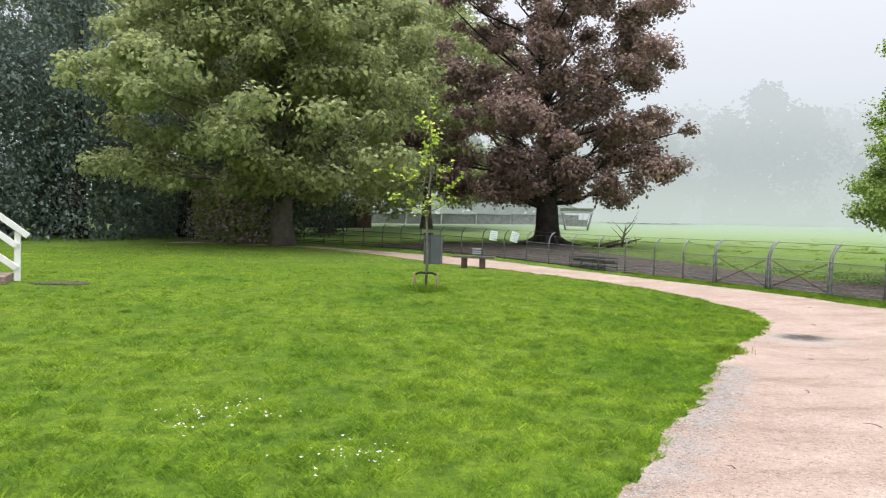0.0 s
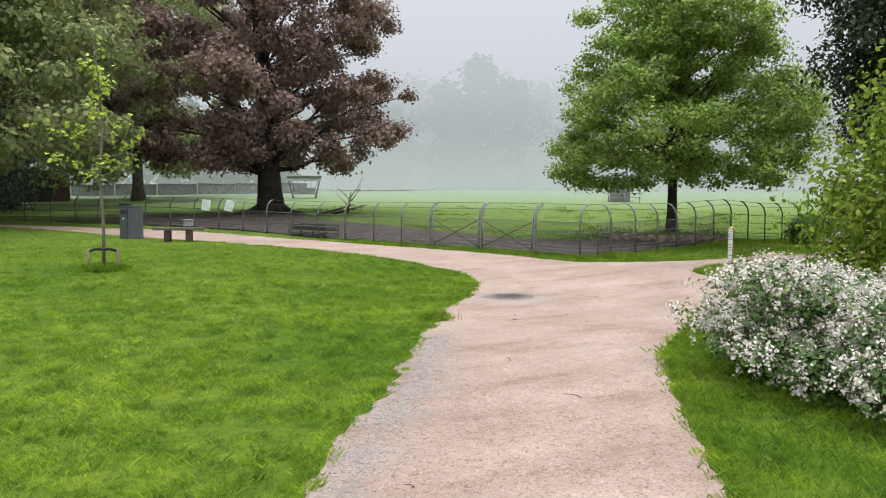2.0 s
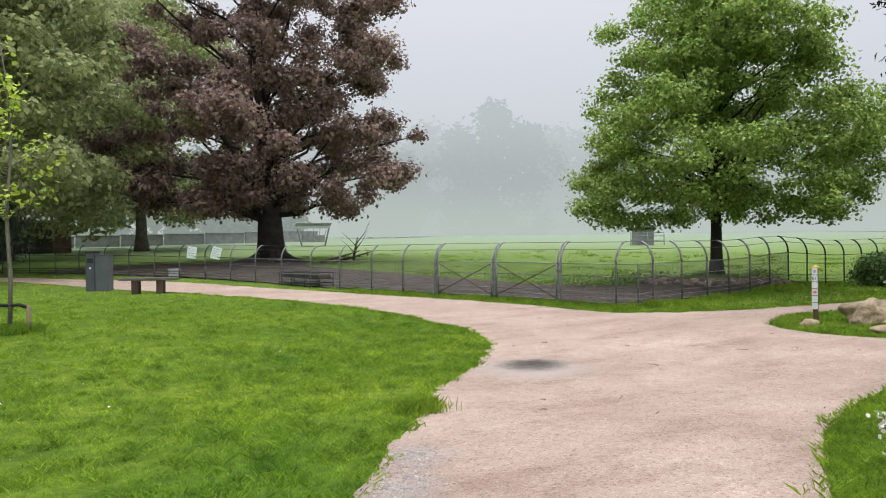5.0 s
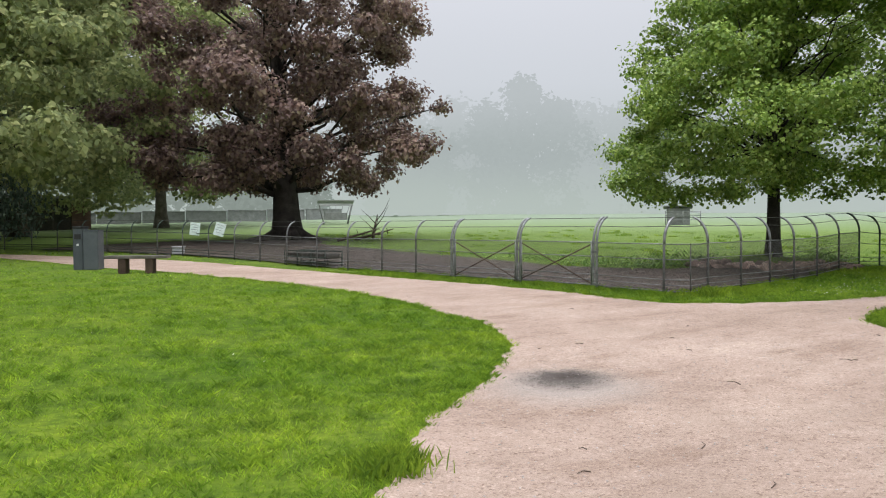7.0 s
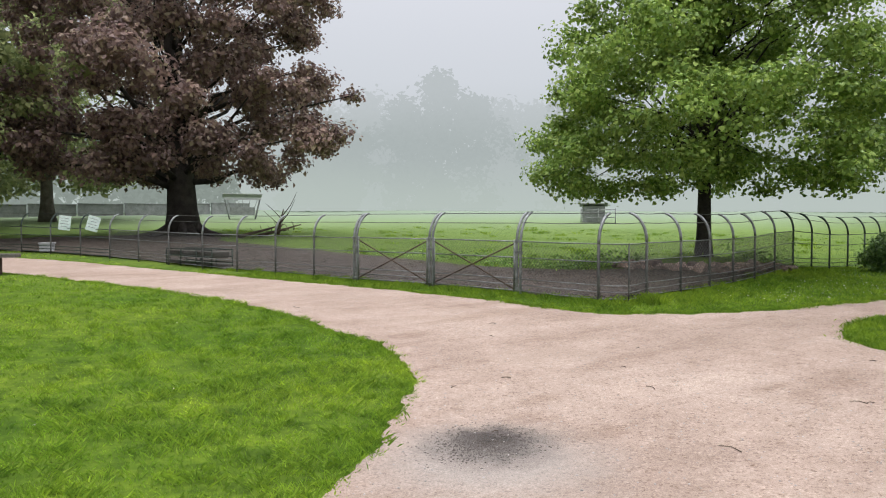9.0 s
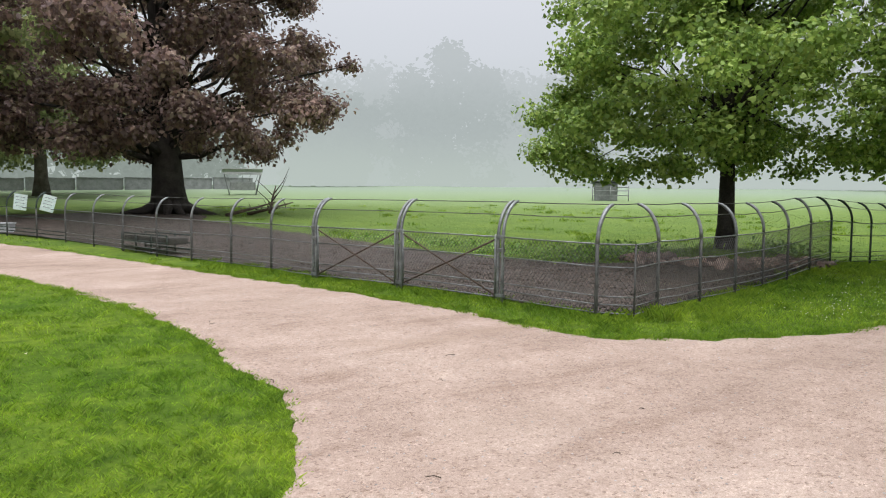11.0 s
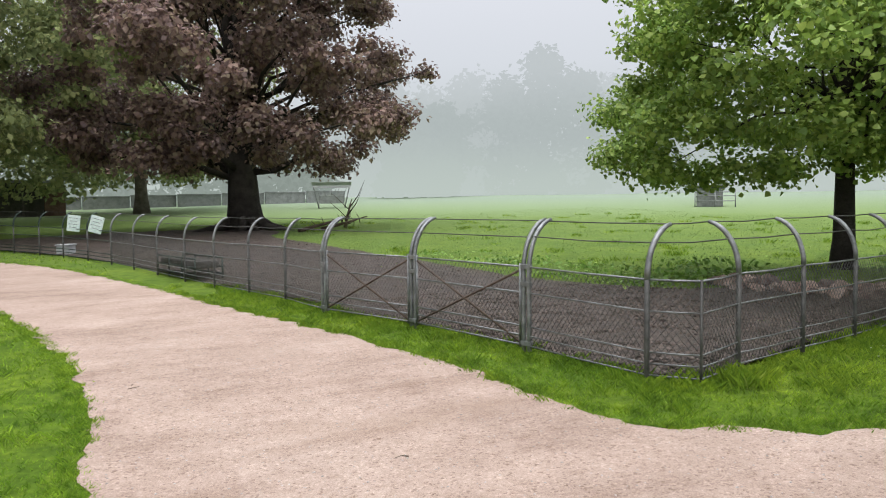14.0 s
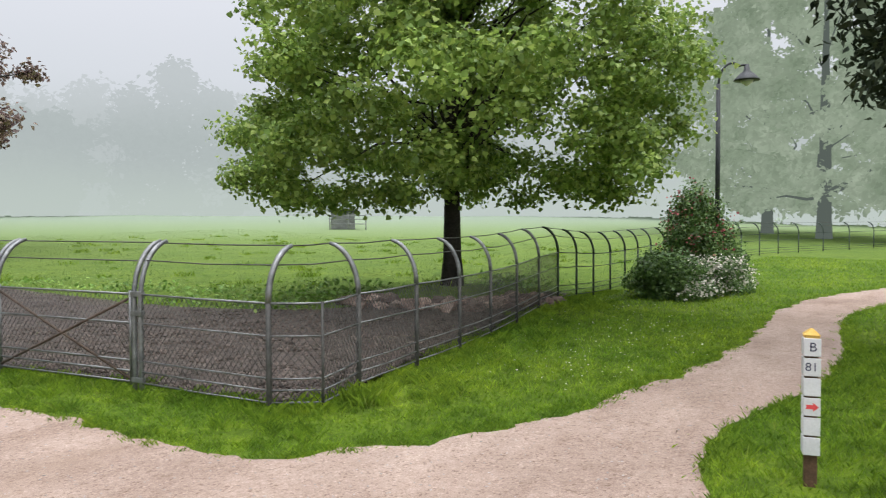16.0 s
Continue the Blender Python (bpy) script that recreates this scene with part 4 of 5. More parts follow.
def shrub(name, label, at, R, leaves, leaf, shape, mat, seed, blooms=0, bloom_mat=None, bloom=0.05, top_only=True, clumps=26, stems=9, squash=0.8, per=5, sprays=False):
    """A bush: stems, leaves in lumpy clumps, and blossom in small sprays over its outside."""
    rng = np.random.default_rng(seed)
    x, y = at
    z = g1(x, y)
    th = thing(name, None, label, "shrub")
    C, RR = [], []
    for k in range(clumps):
        a, q, h = rng.uniform(0, 2 * math.pi), rng.uniform(0.1, 0.86), rng.uniform(0.12, 0.95)
        lim = math.sqrt(max(0.05, 1 - (h * 0.9) ** 2))
        s = rng.uniform(0.22, 0.4)
        C.append((x + R[0] * q * lim * math.cos(a), y + R[1] * q * lim * math.sin(a), z + R[2] * h * 0.86))
        RR.append((R[0] * s, R[1] * s, R[2] * s * squash))
    for k in range(stems):
        c = Vector(C[int(rng.integers(len(C)))])
        p0 = Vector((x + rng.uniform(-0.25, 0.25) * R[0], y + rng.uniform(-0.25, 0.25) * R[1], z - 0.05))
        tube("stem", [p0, p0.lerp(c, 0.5) + Vector((0, 0, 0.1 * R[2])), c], [0.016, 0.011, 0.004], M_TWIG, th, 5)
    P, N = clump_points(C, RR, leaves, rng, 0.6)
    ok = P[:, 2] > z + 0.02
    part("foliage", leaf_mesh("foliage", P[ok], N[ok], leaf, shape, rng, 0.2), mat, th)
    if blooms:
        Q, M = clump_points(C, RR, blooms, rng, 0.12)
        ok = (Q[:, 2] > z + 0.06) & ((M[:, 2] > -0.25) if top_only else True)
        Q, M = Q[ok], M[ok]
        if sprays:
            # blossom comes in bunches, with leaves and dark hollows between them
            w = np.sin(Q[:, 0] * 13 + 2 * np.sin(Q[:, 2] * 9)) + np.sin(Q[:, 1] * 14 + 2 * np.sin(Q[:, 0] * 8)) + np.sin(Q[:, 2] * 16 + 2 * np.sin(Q[:, 1] * 7))
            k = w + 0.5 * rng.normal(size=len(Q)) + 0.5 * M[:, 2] > -0.75
            Q, M = Q[k], M[k]
        Q = (Q[:, None, :] + bloom * 1.05 * rng.normal(size=(len(Q), per, 3))).reshape(-1, 3)
        M = np.repeat(M, per, 0)
        part("blossom", leaf_mesh("blossom", Q, M, bloom, FLORET, rng, 0.0, 1.0), bloom_mat, th)
    return th


shrub("blossom_bush", "low bush smothered in small white blossom beside the path", (8.22, 5.02), (1.16, 1.22, 1.02), 17000, 0.040, LEAF_OVAL, L_BUSH, 51, 3600, L_WHITE, 0.021, clumps=46, stems=26, per=16, squash=0.62, sprays=True)
shrub("blossom_bush", "second white-blossomed bush further along the verge", (7.85, 3.75), (0.85, 0.95, 0.85), 9000, 0.042, LEAF_OVAL, L_BUSH, 52, 2000, L_WHITE, 0.021, clumps=30, stems=16, per=14, sprays=True)
shrub("leafy_shrub", "tall shrub with fresh yellow-green leaves", (11.25, 4.75), (1.85, 1.9, 3.5), 42000, 0.068, LEAF_OVAL, L_SHRUB, 53, clumps=90, stems=30, squash=0.55)
shrub("leafy_shrub", "arching green shrub behind the white bush", (9.7, 3.6), (1.4, 1.4, 2.5), 25000, 0.062, LEAF_OVAL, L_SHRUB, 54, clumps=40, stems=18, squash=0.6)
shrub("lamp_shrub", "dark evergreen shrub at the bend of the fence", (27.0, 16.0), (1.5, 0.9, 1.0), 12000, 0.075, LEAF_DIA, L_BUSH, 55, clumps=50)
shrub("lamp_shrub", "upright shrub with a few crimson flowers behind the lamp", (29.0, 16.05), (1.35, 1.0, 2.45), 15000, 0.08, LEAF_OVAL, L_BUSH, 56, 260, L_RED, 0.06, clumps=60, stems=22, squash=0.6)
shrub("lamp_shrub", "low dull green shrub by the lamp", (30.6, 15.7), (0.9, 0.7, 1.1), 3000, 0.10, LEAF_DIA, L_BUSH, 59, clumps=24)
shrub("blossom_bush", "sprawling white-flowered bush at the lamp's foot", (27.9, 15.25), (2.0, 0.7, 0.80), 9000, 0.07, LEAF_OVAL, L_BUSH, 57, 900, L_WHITE, 0.05, clumps=44, sprays=True)
shrub("rhododendron", "large rhododendron with faded pink flowers", (-2.0, 46.0), (2.6, 1.9, 3.9), 9000, 0.2, LEAF_OVAL, L_CHEST, 58, 1000, L_PINK, 0.13, clumps=40)

# young staked tree on the lawn
SAP = (4.65, 17.6)
sap = thing("sapling", None, "thin staked sapling with sparse yellow-green leaves", "tree")
sz = g1(*SAP)
trunk_pts = [(SAP[0], SAP[1], sz - 0.1), (SAP[0] + 0.02, SAP[1], sz + 0.9), (SAP[0] - 0.03, SAP[1], sz + 1.9), (SAP[0] + 0.05, SAP[1], sz + 2.9), (SAP[0] + 0.0, SAP[1], sz + 3.9), (SAP[0] - 0.1, SAP[1], sz + 4.7)]
tube("trunk", trunk_pts, [0.035, 0.03, 0.026, 0.02, 0.014, 0.005], M_SAPLING, sap, 8)
srng = np.random.default_rng(61)
sp, sn = [], []
RIGHT = Vector((0.93, -0.36, 0))
for side, z0, z1, reach in ((-1, 2.0, 2.25, 0.9), (-1, 2.45, 2.9, 1.0), (1, 1.9, 2.3, 0.6), (1, 2.2, 2.75, 0.8), (-1, 2.6, 2.85, 0.5), (1, 2.6, 3.1, 0.55), (-0.4, 2.9, 3.4, 0.5), (0.5, 3.2, 3.8, 0.45), (-0.6, 3.7, 4.2, 0.3), (0.3, 2.1, 2.2, 0.5), (-0.5, 1.8, 2.0, 0.5)):
    p0 = Vector((SAP[0], SAP[1], sz + z0))
    back = Vector((0.36, 0.93, 0)) * float(srng.uniform(-0.35, 0.35))
    p1 = p0 + RIGHT * side * reach + back + Vector((0, 0, z1 - z0))
    mid = p0.lerp(p1, 0.5) - Vector((0, 0, 0.08))
    tube("limb", [p0, mid, p1], [0.011, 0.008, 0.003], M_SAPLING, sap, 5)
    for q in range(25):
        t = srng.uniform(0.35, 1.05)
        sp.append(np.array(p0.lerp(p1, float(t))) + srng.normal(0, 0.07, 3))
        sn.append((0, 0, 1))
for q in range(50):
    sp.append((SAP[0] + srng.normal(0, 0.09), SAP[1] + srng.normal(0, 0.09), sz + srng.uniform(3.0, 4.75)))
    sn.append((0, 0, 1))
part("crown", leaf_mesh("crown", np.array(sp), np.array(sn, float), 0.09, LEAF_MAPLE, srng), L_SAPLING, sap)
for s in (-0.28, 0.28):
    p = Vector((SAP[0], SAP[1], 0)) + RIGHT * s
    st = thing("tree_stake", None, "short round wooden stake tied to the sapling", "stake", "stakes round the sapling")
    tube("pole", [(p.x, p.y, sz - 0.1), (p.x, p.y, sz + 0.42), (p.x, p.y, sz + 0.44)], [0.035, 0.035, 0.028], M_PALE_WOOD, st, 10)
    part("strap", joined_tubes("strap", [([(p.x, p.y, sz + 0.40), (p.x - RIGHT.x * s * 0.5, p.y - RIGHT.y * s * 0.5, sz + 0.45), (SAP[0], SAP[1], sz + 0.44)], 0.03)], 6), M_BLACK, st)

# litter bin: two housings side by side
bx, by = 7.2, 30.0
bz = g1(bx, by)
bin_th = thing("litter_bin", pose(bx, by, bz, 0, 0, -22), "slate-grey double litter bin with a sloping top", "bin")
bin_body = part("body", box(0.27, 0.5, 1.22, (-0.21, 0, 0.61), 0.02), M_BIN, bin_th)
part("housing", box(0.42, 0.5, 1.14, (0.145, 0, 0.57), 0.02), M_BIN2, bin_th)
part("lid", box(0.30, 0.54, 0.07, (-0.21, 0, 1.25), 0.02), M_BLACK, bin_th)
part("cover", box(0.44, 0.53, 0.03, (0.145, 0, 1.155), 0.008), M_BIN, bin_th)
part("slot", box(0.18, 0.02, 0.14, (-0.21, -0.255, 0.98), 0.005), M_BLACK, bin_body)
part("badge", box(0.06, 0.012, 0.06, (-0.21, -0.258, 0.74), 0.004), M_BOARD, bin_body, "small white badge")

# bench: plank seat on two blocks
bench = thing("park_bench", pose(8.25, 27.25, g1(8.25, 27.25), 0, 0, -20), "backless wooden plank bench on two sturdy legs", "bench")
for s in (-1, 0, 1):
    part("plank", box(1.62, 0.14, 0.08, (0, s * 0.15, 0.44), 0.012), M_GREY_WOOD, bench)
for s in (-0.36, 0.33):
    part("leg", box(0.20, 0.40, 0.398, (s, 0, 0.199), 0.015), M_WOOD, bench)

# way-marker post with square plates
mx, my = 16.25, 11.52
mz = g1(mx, my)
mark = thing("marker_post", pose(mx, my, mz, 0, 0, -74), "wooden trail marker post with stacked white plates", "signpost")
part("post", box(0.07, 0.07, 0.93, (0, 0, 0.415), 0.008), M_POST, mark)
cap = bmesh.new()
bmesh.ops.create_cone(cap, cap_ends=True, segments=4, radius1=0.064, radius2=0.012, depth=0.035, matrix=Matrix.Translation((0, 0, 0.912)) @ Matrix.Rotation(radians(45), 4, "Z"))
part("cap", cap, M_YELLOW, mark, "yellow painted pyramid cap")
part("collar", box(0.082, 0.082, 0.022, (0, 0, 0.885), 0.004), M_YELLOW, mark)


def letters(text, size, at, material, parent, name="lettering", extrude=0.0006):
    cu = bpy.data.curves.new("lettering", "FONT")
    cu.body, cu.size, cu.extrude, cu.align_x, cu.align_y = text, size, extrude, "CENTER", "CENTER"
    tmp = bpy.data.objects.new("tmp", cu)
    scene.collection.objects.link(tmp)
    dg = bpy.context.evaluated_depsgraph_get()
    me = bpy.data.meshes.new_from_object(tmp.evaluated_get(dg))
    bpy.data.objects.remove(tmp)
    me.transform(Matrix.Translation(at) @ Matrix.Rotation(radians(90), 4, "X"))
    me.materials.clear()
    return part(name, me, material, parent)


for k in range(6):
    zc = 0.825 - 0.116 * k
    plate = part("plate", box(0.09, 0.012, 0.104, (0, -0.05, zc), 0.003), M_BOARD, mark)
    part("side_plate", box(0.010, 0.085, 0.104, (-0.042, 0.003, zc), 0.003), M_BOARD, mark)
    if k == 0:
        letters("B", 0.075, (0.002, -0.0575, zc), M_INK, plate)
    if k == 1:
        letters("81", 0.07, (-0.004, -0.0575, zc), M_INK, plate)
    if k == 3:
        ar = bmesh.new()
        outline = [(-0.034, -0.012), (0.004, -0.012), (0.004, -0.026), (0.036, 0), (0.004, 0.026), (0.004, 0.012), (-0.034, 0.012), (-0.028, 0)]
        face = ar.faces.new([ar.verts.new((u, -0.0575, zc + v)) for u, v in outline])
        ret = bmesh.ops.extrude_face_region(ar, geom=[face])
        bmesh.ops.translate(ar, vec=(0, 0.001, 0), verts=[v for v in ret["geom"] if isinstance(v, bmesh.types.BMVert)])
        part("arrow", ar, M_RED, plate, "red arrow")


def rock(name, label, at, R, seed, mat, parent=None, rot=0.0, sub=3, sharp=0.35, sink=0.25):
    """A weathered stone: a ball pushed about by two scales of noise and flattened below."""
    bm = bmesh.new()
    bmesh.ops.create_icosphere(bm, subdivisions=sub, radius=1.0)
    for v in bm.verts:
        d = v.co.normalized()
        f = 1 + sharp * noise.noise(d * 1.3 + Vector((seed, 0, 0))) + 0.35 * sharp * noise.noise(d * 3.7 + Vector((0, seed, 0)))
        v.co = Vector((d.x * R[0], d.y * R[1], d.z * R[2])) * f
        v.co.z = max(v.co.z, -0.75 * R[2])
    bmesh.ops.rotate(bm, matrix=Matrix.Rotation(rot, 3, "Z"), verts=bm.verts)
    x, y = at
    bmesh.ops.translate(bm, vec=(x, y, g1(x, y) + R[2] * (0.75 - sink)), verts=bm.verts)
    ob = part(name, bm, mat, parent, "", sub > 2)
    if label:
        tagged(ob, label, "rock")
    return ob


rock("boulder", "rough tawny boulder on the grass island", (16.42, 10.74), (0.36, 0.25, 0.25), 3.0, M_STONE, rot=-0.75, sub=4, sharp=0.6)
rock("boulder", "long flat pale stone lying in grass", (15.72, 9.85), (0.36, 0.22, 0.12), 5.0, M_STONE, rot=-0.8, sub=4, sharp=0.55)
rock("boulder", "low rounded stone at the path fork", (15.55, 11.2), (0.14, 0.11, 0.07), 8.0, M_STONE, rot=-0.4)
rock("boulder", "pale stone in the grass under the shrub", (6.3, 3.15), (0.16, 0.14, 0.12), 9.0, M_STONE)
pedestal = thing("stone_pedestal", pose(17.4, 9.57, g1(17.4, 9.57), 0, 0, 35), "low dark pedestal with a pale stone slab on top", "pedestal")
part("stem", box(0.20, 0.18, 0.45, (0, 0, 0.215), 0.02), M_GREY_WOOD, pedestal)
part("slab", box(0.40, 0.30, 0.06, (0, 0, 0.47), 0.012), M_BOARD, pedestal, "pale slab")
wall = thing("stone_border", None, "rough border of fieldstones round the sycamore", "stone wall")
wrng = random.Random(5)
for k in range(78):
    a = radians(150 + 130 * (k % 39) / 39 + wrng.uniform(-2, 2))
    row = k // 39
    rr = 2.12 - 0.3 * row + wrng.uniform(-0.16, 0.16)
    s = wrng.choice((0.07, 0.09, 0.1, 0.12, 0.14))
    rock("stone", "", (SYC[0] + rr * math.cos(a), SYC[1] + rr * 0.95 * math.sin(a)), (s * 1.35, s, s * wrng.uniform(0.6, 1.0)), k * 1.7, M_FIELDSTONE, wall, wrng.uniform(0, 3), 2, 0.6, 0.1)

# street lamp
lx, ly = 29.4, 15.65
lz = g1(lx, ly)
lamp = thing("street_lamp", None, "slim dark street lamp with a bell-shaped hood", "street lamp")
tube("base", [(lx, ly, lz - 0.1), (lx, ly, lz + 1.05), (lx, ly, lz + 1.15)], [0.105, 0.10, 0.06], M_LAMP, lamp, 12)
tube("pole", [(lx, ly, lz + 1.1), (lx, ly, lz + 4.85)], [0.062, 0.05], M_LAMP, lamp, 12)
side = Vector((0.62, -0.785, 0))
neck = [Vector((lx, ly, lz + 4.8)) + side * (0.34 - 0.34 * math.cos(t * 0.26)) + Vector((0, 0, 0.55 * math.sin(t * 0.26) if t < 9 else 0.5)) for t in range(0, 13)]
tube("bracket", neck, 0.028, M_LAMP, lamp, 8)
hx, hy, hz = neck[-1]
hood = tube("hood", [(hx, hy, hz + 0.02), (hx, hy, hz - 0.14), (hx, hy, hz - 0.22), (hx, hy, hz - 0.34), (hx, hy, hz - 0.36)], [0.045, 0.08, 0.18, 0.29, 0.30], M_LAMP, lamp, 20)
tube("lens", [(hx, hy, hz - 0.361), (hx, hy, hz - 0.42), (hx, hy, hz - 0.48)], [0.15, 0.12, 0.04], M_BOARD, hood, 16, "frosted lens")

# two information panels tied to the fence
for (qx, qy), tilt in (((11.62, 32.85), 6), ((11.05, 34.45), -3)):
    pn = thing("info_panel", pose(qx - 0.04, qy - 0.02, g1(qx, qy) + 1.06, 0, tilt + 10, 68 - 90), "pale blue printed information panel on the fence", "sign", "panels on the fence")
    board = part("board", box(0.36, 0.02, 0.47, (0, 0, 0), 0.004), M_PANEL, pn)
    for k in range(4):
        part("print_line", box(0.26 - 0.06 * (k % 2), 0.004, 0.012, (-0.01, -0.012, 0.15 - 0.09 * k), 0.001), M_BIN2, board)

# hay racks out on the meadow, a low trough and a crate in the paddock


def hay_rack(at, turn, w, h, label):
    th = thing("hay_rack", pose(at[0], at[1], g1(*at), 0, 0, turn), label, "hay rack", "hay racks on the meadow")
    for sx in (-1, 1):
        for sy in (-1, 1):
            tube("leg", [(sx * w * 0.34, sy * 0.6, 0), (sx * w * 0.47, sy * 0.6, h * 0.8)], 0.06, M_HAZE_GREY, th)
    roof = part("roof", box(w * 1.05, 1.9, 0.07, (0, 0, h * 0.95), 0.01, Matrix.Rotation(radians(-8), 4, "X")), M_ROOF, th)
    part("fascia", box(w * 0.98, 0.06, 0.22, (0, -0.85, h * 0.82), 0.01), M_ROOF, roof)
    part("manger", box(w * 0.66, 1.0, h * 0.30, (0, 0, h * 0.33), 0.03), M_HAZE_GREY, th)
    for k in range(5):
        tube("bar", [(w * (-0.32 + 0.16 * k), -0.55, h * 0.48), (w * (-0.40 + 0.2 * k), -0.62, h * 0.8)], 0.025, M_HAZE_GREY, th, 5)
    return th


hay_rack((32.3, 76.6), -18, 3.5, 2.4, "roofed steel hay rack on splayed legs")
sh = thing("field_shelter", pose(56.6, 53.4, g1(56.6, 53.4), 0, 0, -46), "low dark timber feeding shelter with a rail", "shelter")
part("wall", box(2.0, 1.4, 1.5, (-0.3, 0.4, 0.75), 0.03), M_HAZE_GREY, sh)
part("roof", box(2.5, 2.0, 0.09, (-0.3, 0.3, 1.6), 0.02, Matrix.Rotation(radians(-6), 4, "X")), M_HAZE_GREY, sh)
for z in (0.45, 0.85, 1.15):
    tube("rail", [(-1.4, -0.6, z), (1.6, -0.6, z)], 0.04, M_HAZE_GREY, sh)
for u in (-1.4, 0.1, 1.6):
    tube("post", [(u, -0.6, -0.1), (u, -0.6, 1.25)], 0.05, M_HAZE_GREY, sh)

tr = thing("feed_trough", pose(13.35, 27.9, g1(13.35, 27.9), 0, 0, 103), "low green tubular feed trough behind the fence", "trough")
part("pan", box(2.3, 0.5, 0.16, (0, 0, 0.33), 0.04), M_SHED, tr)
for z in (0.12, 0.28, 0.46):
    for s in (-0.3, 0.3):
        tube("rail", [(-1.2, s, z), (1.2, s, z)], 0.02, M_GREEN_STEEL, tr, 6)
for u in (-1.18, -0.4, 0.4, 1.18):
    for s in (-0.3, 0.3):
        tube("leg", [(u, s, 0), (u, s, 0.48)], 0.022, M_GREEN_STEEL, tr, 6)
crate = thing("crate", pose(10.75, 36.6, g1(10.75, 36.6), 0, 0, 70), "pale grey plastic crate by the fence", "crate")
part("body", box(0.55, 0.4, 0.30, (0, 0, 0.15), 0.04), M_ROOF, crate)
part("rim", box(0.60, 0.45, 0.04, (0, 0, 0.315), 0.015), M_ROOF, crate)

# roots that spread from the beech, and dead boughs beside it
beech_trunk = [o for o in bpy.data.objects if o.name == "copper_beech"][0].children[0]
for k in range(9):
    a = radians(40 * k + 12 * math.sin(2.3 * k))
    d = Vector((math.cos(a), math.sin(a), 0))
    p0 = Vector(BEECH)
    ln = 1.6 + 0.5 * math.sin(1.7 * k)
    tube("root", [p0 + d * 0.45 + Vector((0, 0, 0.85)), p0 + d * 0.85 + Vector((0, 0, 0.38)), p0 + d * 1.3 + Vector((0, 0, 0.16)), p0 + d * (0.9 + ln) + Vector((0, 0, -0.12))], [0.22, 0.26, 0.2, 0.08], M_BARK, beech_trunk, 8)
for k, (x, y, rot, ln, up) in enumerate(((20.3, 44.2, 0.1, 2.6, 0.55), (21.6, 44.9, -0.35, 2.2, 0.7), (23.2, 46.0, 0.9, 0.9, 1.9))):
    bough = thing("dead_bough", None, "bare fallen bough with forked twigs", "branch", "fallen boughs under the beech")
    z = g1(x, y)
    d = Vector((math.cos(rot), math.sin(rot), 0.12 if k < 2 else 1.2))
    p0 = Vector((x, y, z + 0.05))
    tube("stem", [p0, p0 + d * ln * 0.5 + Vector((0, 0, 0.15)), p0 + d * ln + Vector((0.05, 0, 0.35))], [0.10, 0.065, 0.025], M_TWIG, bough, 7)
    for q in range(6):
        s = p0 + d * ln * (0.2 + 0.13 * q) + Vector((0, 0, 0.1))
        e = s + Vector((math.cos(rot + 2.1 * q), math.sin(rot + 2.1 * q), 0.7 + 0.25 * (q % 3))) * up * (0.35 + 0.12 * (q % 3))
        tube("twig", [s, s.lerp(e, 0.5) + Vector((0.06, -0.05, -0.04)), e], [0.03, 0.02, 0.008], M_TWIG, bough, 5)

# white wooden steps at the lawn's edge
st = thing("garden_steps", pose(-4.85, 18.75, g1(-4.85, 18.75), 0, 0, 12), "stone steps with a white wooden handrail", "steps")
for k in range(4):
    part("step", box(0.30, 1.5, 0.175, (-0.15 - 0.30 * k, 0, 0.0875 + 0.175 * k), 0.012), M_FIELDSTONE, st)
for u, h in ((0.12, 1.28), (-0.62, 1.85)):
    part("newel", box(0.13, 0.11, h, (u, 0.3, h / 2), 0.01), M_WHITE, st)
for off, reach in ((1.30, 0.30), (0.88, 0.0), (0.36, 0.0)):
    part("rail", box(1.55 + reach, 0.05, 0.14, (-0.50 + 0.39 * reach, 0.22, off + 0.42 - 0.31 * reach), 0.01, Matrix.Rotation(radians(38), 4, "Y")), M_WHITE, st)
worn = sheet("bare_earth", rough_edge([(-3.72 + 0.62 * math.cos(a * 0.21), 18.55 + 0.5 * math.sin(a * 0.21)) for a in range(30)], 0.12, 2.0, 4), 0.02, M_MUD, 0.2)
tagged(worn, "worn patch of bare earth in the lawn below the steps", "bare earth", kind="stuff")

# a grey wall and a dim hedge close the meadow behind the big trees
bw = thing("boundary_wall", None, "long low grey wall at the far side of the meadow", "wall")
for k in range(12):
    xa = -14 + 4.6 * k
    part("panel", box(4.5, 0.4, 1.3, (xa, 96.0 - 0.10 * xa, g1(xa, 96.0 - 0.10 * xa) + 0.55), 0.03), M_HAZE_GREY, bw)
    part("coping", box(4.58, 0.55, 0.12, (xa, 96.0 - 0.10 * xa, g1(xa, 96.0 - 0.10 * xa) + 1.26), 0.03), M_HAZE_GREY, bw)
for k in range(11):
    xa = -14 + 5.0 * k
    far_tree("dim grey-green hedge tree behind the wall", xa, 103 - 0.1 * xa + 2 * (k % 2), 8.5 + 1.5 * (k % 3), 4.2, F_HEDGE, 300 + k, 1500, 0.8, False)

